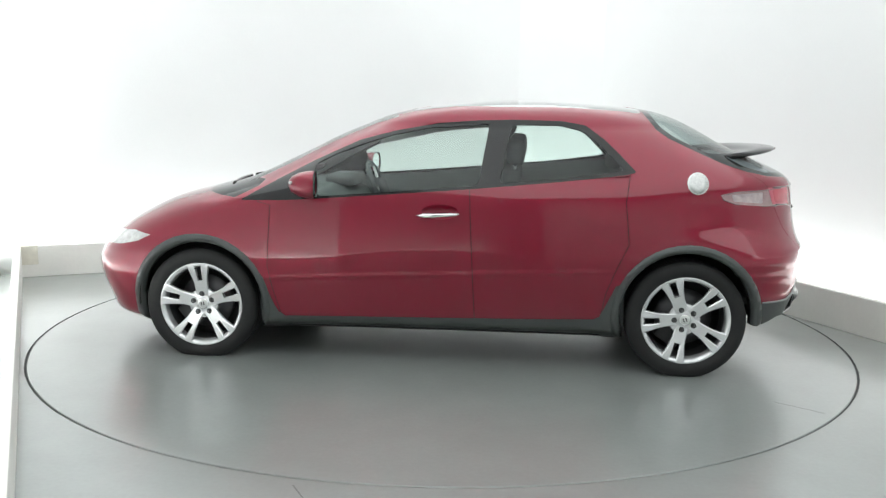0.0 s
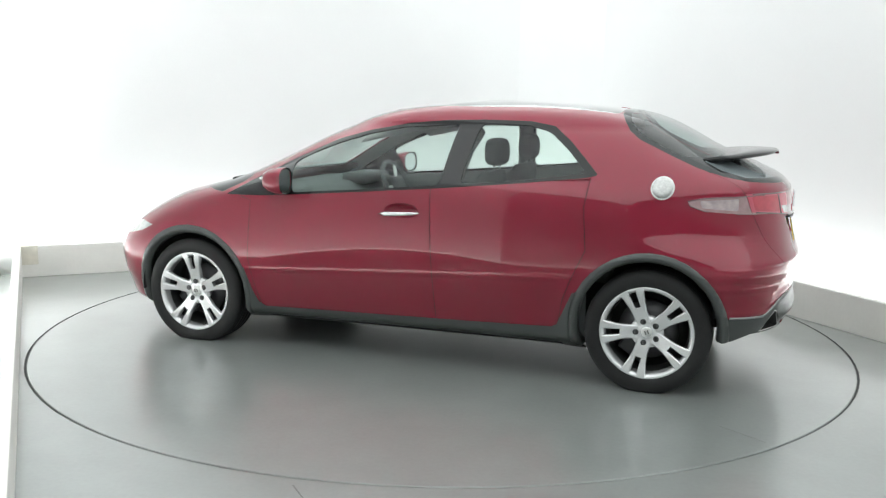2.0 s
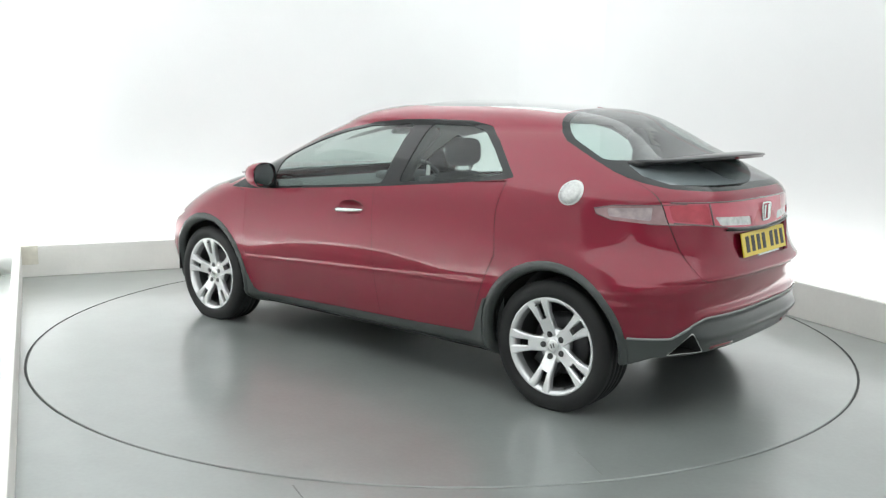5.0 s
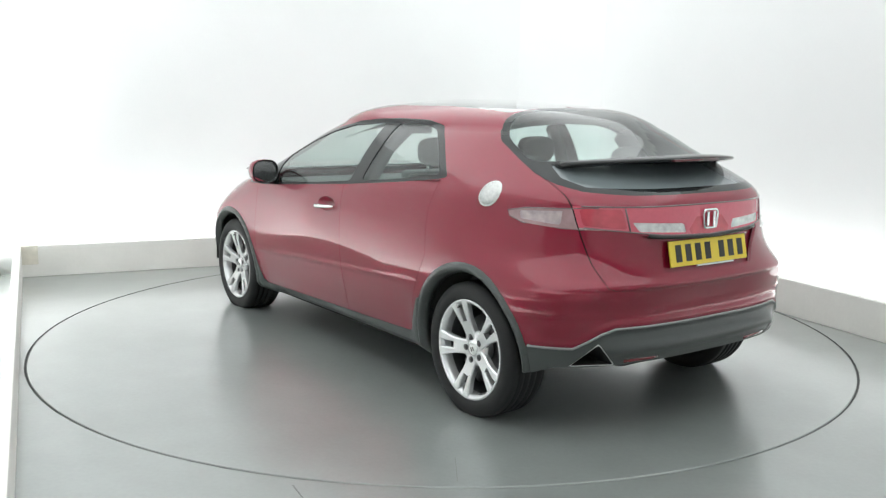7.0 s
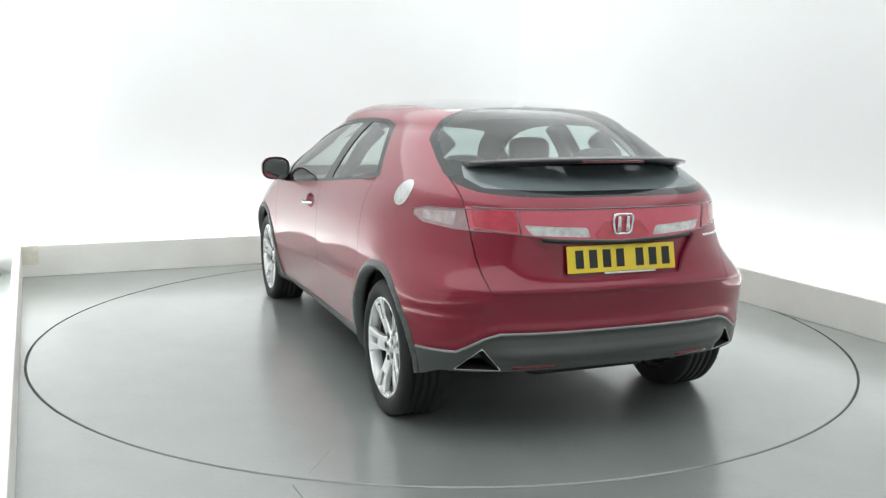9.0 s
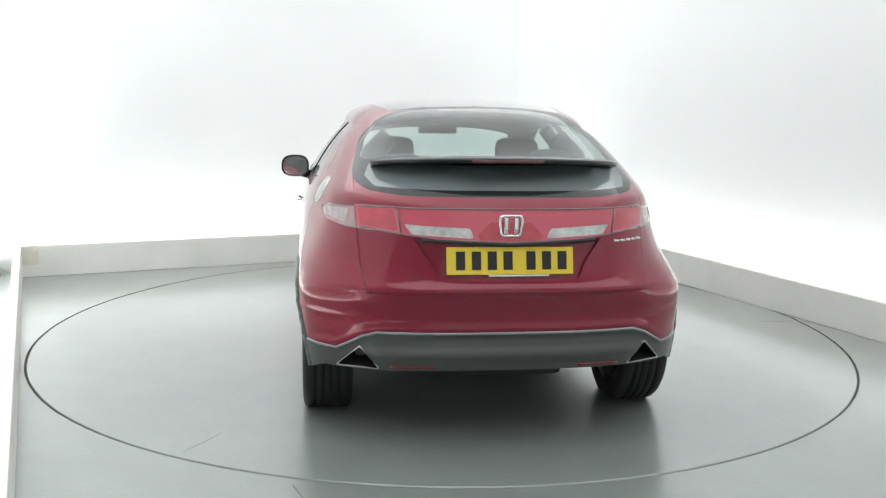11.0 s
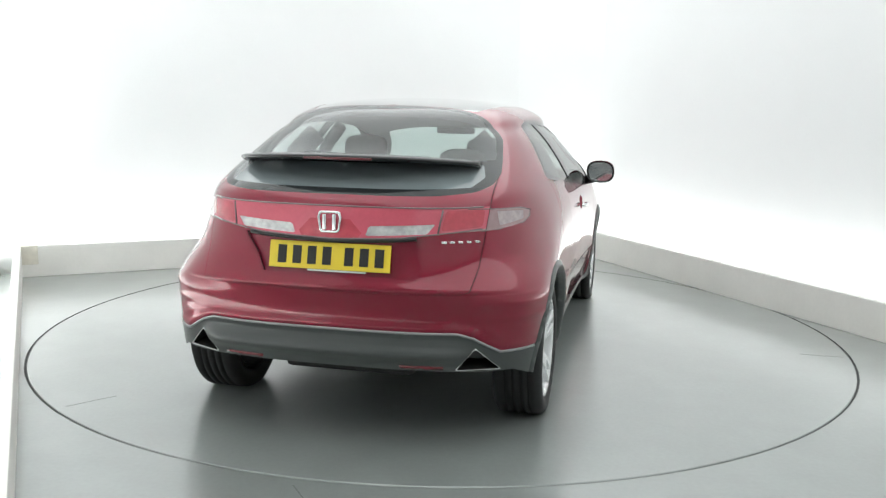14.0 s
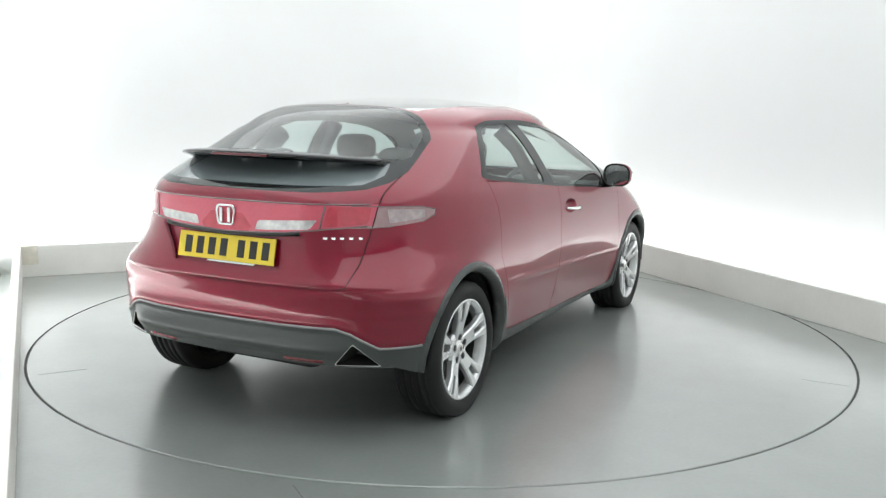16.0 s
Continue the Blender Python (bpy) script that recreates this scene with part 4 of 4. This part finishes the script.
    # door mirrors
    for sgn in (1, -1):
        mir = new("door_mirror")
        mir.parent = car
        bm = bmesh.new()
        rows = []
        for x, sy, sz in ((0.645, 0.98, 0.96), (0.655, 1.0, 1.0), (0.69, 0.98, 0.97), (0.73, 0.86, 0.84), (0.765, 0.62, 0.60), (0.785, 0.25, 0.25)):
            row = []
            for i in range(20):
                a = 2 * math.pi * i / 20
                c, s = math.cos(a), math.sin(a)
                y = 0.925 + 0.092 * sy * math.copysign(abs(c) ** 0.75, c)
                z = 0.992 + 0.074 * sz * math.copysign(abs(s) ** 0.75, s)
                row.append(bm.verts.new((x - 0.25 * (y - 0.925) * 0.5, sgn * y, z)))
            rows.append(row)
        for p, q in zip(rows, rows[1:]):
            for i in range(20):
                bm.faces.new((p[i], p[(i + 1) % 20], q[(i + 1) % 20], q[i]))
        bm.faces.new(rows[-1])
        bmesh.ops.recalc_face_normals(bm, faces=bm.faces)
        part("mirror_housing", bm, PAINT, mir, "red mirror housing")
        bm = bmesh.new()
        vs = [bm.verts.new((0.650 - 0.125 * (0.082 * math.cos(2 * math.pi * i / 20)), sgn * (0.925 + 0.082 * math.copysign(abs(math.cos(2 * math.pi * i / 20)) ** 0.75, math.cos(2 * math.pi * i / 20))), 0.992 + 0.064 * math.copysign(abs(math.sin(2 * math.pi * i / 20)) ** 0.75, math.sin(2 * math.pi * i / 20)))) for i in range(20)]
        bm.faces.new(vs)
        part("mirror_glass", bm, CHROME, mir, "mirror glass", smooth=False)
        bm = bmesh.new()
        o, q = [], []
        for i in range(20):
            a = 2 * math.pi * i / 20
            c, s = math.cos(a), math.sin(a)
            cc, ss = math.copysign(abs(c) ** 0.75, c), math.copysign(abs(s) ** 0.75, s)
            o.append(bm.verts.new((0.642 - 0.125 * 0.091 * cc, sgn * (0.925 + 0.091 * cc), 0.992 + 0.072 * ss)))
            q.append(bm.verts.new((0.646 - 0.125 * 0.080 * cc, sgn * (0.925 + 0.080 * cc), 0.992 + 0.062 * ss)))
        for i in range(20):
            bm.faces.new((o[i], o[(i + 1) % 20], q[(i + 1) % 20], q[i]))
        part("mirror_rim", bm, BLACK, mir, "black rim of the mirror")
        part("mirror_foot", ribbon([(0.70, sgn * 0.80, 0.925), (0.70, sgn * 0.87, 0.94), (0.70, sgn * 0.92, 0.955)], 0.030, 10), BLACK, mir, "black mirror foot")
        part("indicator", boxed((0.752, sgn * 0.95 - 0.045, 1.0), (0.768, sgn * 0.95 + 0.045, 1.012), 0.004), LENS_CLEAR, mir)
    # front door handles: bright lever in a dark scoop; the rear ones hide in the pillar
    for sgn in (1, -1):
        door = [o for o in car.children if o.name.startswith("front_door")][0 if sgn > 0 else 1]
        h = new("door_handle")
        h.parent = door
        y0 = surface_y(0.0, 0.84)
        bm = bmesh.new()
        rows = []
        for x, hh, yy in ((0.118, 0.002, 0.006), (0.07, 0.014, 0.026), (0.0, 0.012, 0.034), (-0.08, 0.010, 0.030), (-0.118, 0.006, 0.012)):
            zz = 0.838 - 0.055 * x
            rows.append([bm.verts.new((x, sgn * (y0 + yy + dy), zz + dz)) for dy, dz in ((0, -hh), (0.008, -hh * 0.6), (0.008, hh * 0.6), (0, hh), (-0.006, 0))])
        for p, q in zip(rows, rows[1:]):
            for k in range(5):
                bm.faces.new((p[k], p[(k + 1) % 5], q[(k + 1) % 5], q[k]))
        bm.faces.new(rows[0]), bm.faces.new(rows[-1][::-1])
        bmesh.ops.recalc_face_normals(bm, faces=bm.faces)
        part("lever", bm, CHROME, h, "bright silver handle")
        panel(made, "scoop", "scoop", PAINT, h, "hollow in the door behind the handle", mirror="left" if sgn > 0 else "right")
    # fuel filler on the left wing
    fx, fz = -1.357, 1.018
    bm = bmesh.new()
    flap = new("fuel_flap")
    flap.parent = car

    def disc(r0, r1, up, n=36):
        bm = bmesh.new()
        rows = []
        for r, lift in ((r0, up), ((r0 + r1) / 2, up), (r1, up), (r1 + 0.001, -0.01)):
            rows.append([bm.verts.new((fx + r * math.cos(t), surface_y(fx + r * math.cos(t), fz + r * math.sin(t)) + lift, fz + r * math.sin(t))) for t in (2 * math.pi * i / n for i in range(n))])
        for p, q in zip(rows, rows[1:]):
            for i in range(n):
                bm.faces.new((p[i], p[(i + 1) % n], q[(i + 1) % n], q[i]))
        if r0 < 0.01:
            bm.faces.new(rows[0])
        bmesh.ops.recalc_face_normals(bm, faces=bm.faces)
        return bm

    part("flap_rim", disc(0.0495, 0.056, 0.005), SILVER, flap, "bright silver rim of the fuel flap")
    part("flap_disc", disc(0.001, 0.0490, 0.0045), FLAP, flap, "pale grey fuel flap disc")
    # spoiler between the rear windows
    sp = new("spoiler")
    sp.parent = car
    bm = bmesh.new()
    rows = []
    for i in range(-14, 15):
        y = 0.545 * i / 14
        e = abs(i / 14)
        zt = 1.192 - 0.026 * e ** 2.5
        xa = surface_x(abs(y), zt - 0.02) + 0.02
        xb = min(-1.885 + 0.240 * e ** 2.8, xa - 0.014)
        th = 0.019 - 0.002 * e
        rows.append([bm.verts.new(p) for p in ((xa, y, zt - 0.012), (xa * 0.4 + xb * 0.6, y, zt + 0.004), (xb + 0.01, y, zt), (xb, y, zt - 0.008), (xb + 0.015, y, zt - th), (xa * 0.5 + xb * 0.5, y, zt - th - 0.012), (xa, y, zt - th - 0.025))])
    for p, q in zip(rows, rows[1:]):
        for k in range(7):
            bm.faces.new((p[k], p[(k + 1) % 7], q[(k + 1) % 7], q[k]))
    bm.faces.new(rows[0]), bm.faces.new(rows[-1][::-1])
    bmesh.ops.recalc_face_normals(bm, faces=bm.faces)
    part("blade", bm, BLACK, sp, "gloss black spoiler blade")
    part("brake_light", boxed((-1.8865, -0.150, 1.172), (-1.86, 0.150, 1.184), 0.003), LENS_DIM, sp, "red high brake light")
    # number plate with bars in place of the characters
    pl = new("number_plate")
    pl.parent = car
    tilt = pose(-1.974, 0, 0.783, 0, 12, 0)
    part("plate", boxed((-0.004, -0.262, -0.056), (0.002, 0.262, 0.056), 0.002, tilt), YELLOW, pl, "yellow number plate", smooth=False)
    for y in (0.205, 0.140, 0.075, 0.010, -0.085, -0.150, -0.215):
        part("character_bar", boxed((-0.0055, y - 0.019, -0.037), (-0.0042, y + 0.019, 0.038), 0, tilt), INK, pl, smooth=False)
    part("plate_strip", boxed((-0.0055, -0.16, -0.064), (0.002, 0.09, -0.057), 0, tilt), SILVER, pl, smooth=False)
    # plain badge and lettering bars
    bd = new("badge")
    bd.parent = car
    bx = surface_x(0.0, 0.925) - 0.006
    ring = [(-0.046, 0.045), (0.046, 0.045), (0.052, 0.02), (0.042, -0.045), (-0.042, -0.045), (-0.052, 0.02)]
    bm = bmesh.new()
    pts = rounded(ring, 0.015)
    o = [bm.verts.new((bx, y, 0.925 + z)) for y, z in pts]
    q = [bm.verts.new((bx - 0.006, y * 0.93, 0.925 + z * 0.93)) for y, z in pts]
    r = [bm.verts.new((bx, y * 0.80, 0.925 + z * 0.80)) for y, z in pts]
    n = len(pts)
    for i in range(n):
        bm.faces.new((o[i], o[(i + 1) % n], q[(i + 1) % n], q[i]))
        bm.faces.new((q[i], q[(i + 1) % n], r[(i + 1) % n], r[i]))
    bmesh.ops.recalc_face_normals(bm, faces=bm.faces)
    part("badge_rim", bm, CHROME, bd, "chrome badge rim")
    for y in (-0.021, 0.021):
        part("badge_bar", boxed((bx - 0.006, y - 0.008, 0.893), (bx + 0.003, y + 0.008, 0.957), 0.003), CHROME, bd)
    for i in range(5):
        y = -0.465 - 0.030 * i
        sx = surface_x(abs(y), 0.853)
        part("lettering_bar", boxed((sx - 0.004, y - 0.0125, 0.848), (sx + 0.004, y + 0.0125, 0.858), 0.002), CHROME, car, "chrome lettering shown as a bar")
    # exhaust outlets
    for sgn in (1, -1):
        ex = new("exhaust")
        ex.parent = car
        cy, cz = sum(p[0] for p in PIPE) / 3, sum(p[1] for p in PIPE) / 3
        pts = rounded(PIPE, 0.012, 3)
        bm = bmesh.new()
        loops = []
        for scale, dx in ((1.03, 0.002), (1.0, -0.007), (0.93, -0.004), (0.86, 0.16)):
            loops.append([bm.verts.new((surface_x(abs(y), max(z, 0.30)) + dx, sgn * (cy + (y - cy) * scale), cz + (z - cz) * scale)) for y, z in pts])
        n = len(pts)
        for p, q in zip(loops[:3], loops[1:3]):
            for i in range(n):
                bm.faces.new((p[i], p[(i + 1) % n], q[(i + 1) % n], q[i]))
        inner = loops[3]
        bmesh.ops.recalc_face_normals(bm, faces=bm.faces)
        b2 = bmesh.new()
        a2 = [b2.verts.new(v.co) for v in loops[2]]
        c2 = [b2.verts.new(v.co) for v in inner]
        for i in range(n):
            b2.faces.new((a2[i], a2[(i + 1) % n], c2[(i + 1) % n], c2[i]))
        b2.faces.new(c2)
        bmesh.ops.delete(bm, geom=inner, context="VERTS")
        part("exhaust_rim", bm, RIM_STEEL, ex, "chrome triangular exhaust rim")
        part("exhaust_throat", b2, WELL, ex, "dark exhaust opening", smooth=False)
        part("reflector", ribbon([(surface_x(0.30 + 0.03 * i, 0.340) - 0.002, sgn * (0.30 + 0.03 * i), 0.340) for i in range(7)], 0.008, 6), REFLEX, car, "thin red rear reflector")
    # lip along the top of the grey skirt
    path = []
    for (y0, z0), (y1, z1) in zip(SKIRT_LIP, SKIRT_LIP[1:]):
        for t in (0, 0.25, 0.5, 0.75):
            y, z = y0 + (y1 - y0) * t, z0 + (z1 - z0) * t
            path.append((surface_x(y, z) - 0.003, y, z))
    full = [(x, -y, z) for x, y, z in path[:0:-1]] + path
    part("skirt_lip", ribbon(full, 0.006, 6), material("lip paint", (0.30, 0.30, 0.30), 0.35, metal=0.3), car, "pale edge of the bumper skirt")
    # dark bezels along the lamp band, round the corner to the lamp's tip
    top = [(surface_x(0.05 * i, 0.991) - 0.001, 0.05 * i, 0.991) for i in range(13)]
    low = [(surface_x(y, z) - 0.001, y, z) for y, z in ((0.0, 0.857), (0.1, 0.861), (0.2, 0.865), (0.30, 0.870), (0.42, 0.884), (0.52, 0.894), (0.60, 0.902))]
    for line, nm in ((top, "lamp_bezel"), (low, "lamp_bezel")):
        full = [(x, -y, z) for x, y, z in line[:0:-1]] + line
        part(nm, ribbon(full, 0.0038, 6), LAMP_GREY, car, "dark bezel along the lamp band")
    dark = [(surface_x(y, z) + 0.002, y, z) for y, z in ((0.0, 0.848), (0.1, 0.852), (0.2, 0.856), (0.30, 0.861), (0.36, 0.866))]
    part("grip_gap", ribbon([(x, -y, z) for x, y, z in dark[:0:-1]] + dark, 0.009, 6), INK, car, "black grip gap under the lamp band")
    for sgn in (1, -1):
        up = [(x, sgn * (surface_y(x, z) + 0.001), z) for x, z in ((-1.83, 0.985), (-1.76, 0.982), (-1.70, 0.979), (-1.63, 0.977), (-1.56, 0.974), (-1.478, 0.958))]
        dn = [(x, sgn * (surface_y(x, z) + 0.001), z) for x, z in ((-1.478, 0.958), (-1.492, 0.934), (-1.56, 0.910), (-1.72, 0.896), (-1.80, 0.893))]
        part("lamp_bezel", ribbon(up + dn[1:], 0.0025, 6), LAMP_GREY, car, "dark bezel of the tail lamp")
        part("lamp_divider", ribbon([(surface_x(y, z) - 0.001, sgn * y, z) for y, z in ((0.456, 0.984), (0.449, 0.94), (0.441, 0.889))], 0.0042, 6), LAMP_GREY, car)
    # wipers
    for y0, y1 in ((0.55, -0.02), (-0.1, -0.62)):
        path = [(NOSE(0.95) + 0.004 - 0.22 * abs(y0 + (y1 - y0) * i / 6) ** 1.8, y0 + (y1 - y0) * i / 6, 0.957) for i in range(7)]
        part("wiper", ribbon(path, 0.009, 6), BLACK, car, "black windscreen wiper")
    part("rear_silencer", boxed((-1.75, -0.30, 0.225), (-1.52, 0.30, 0.32), 0.04), WELL, car)
    return car


CAR = build_car()


# the turntable turns and carries the car
def motions():
    rows_table, rows_car = [], []
    for i in range(33):
        t = i * 0.5
        turn = 3.0674 - 0.1199 * t - 0.0001 * t * t
        m = pose(0, 0, 0, 0, 0, math.degrees(turn))
        rows_table.append((t, m))
        rows_car.append((t, m @ pose(-0.0586, 0.0088, RIDE + 0.002, 0, NOSE_DOWN, 0)))
    walk(TABLE, rows_table)
    walk(CAR, rows_car)


motions()
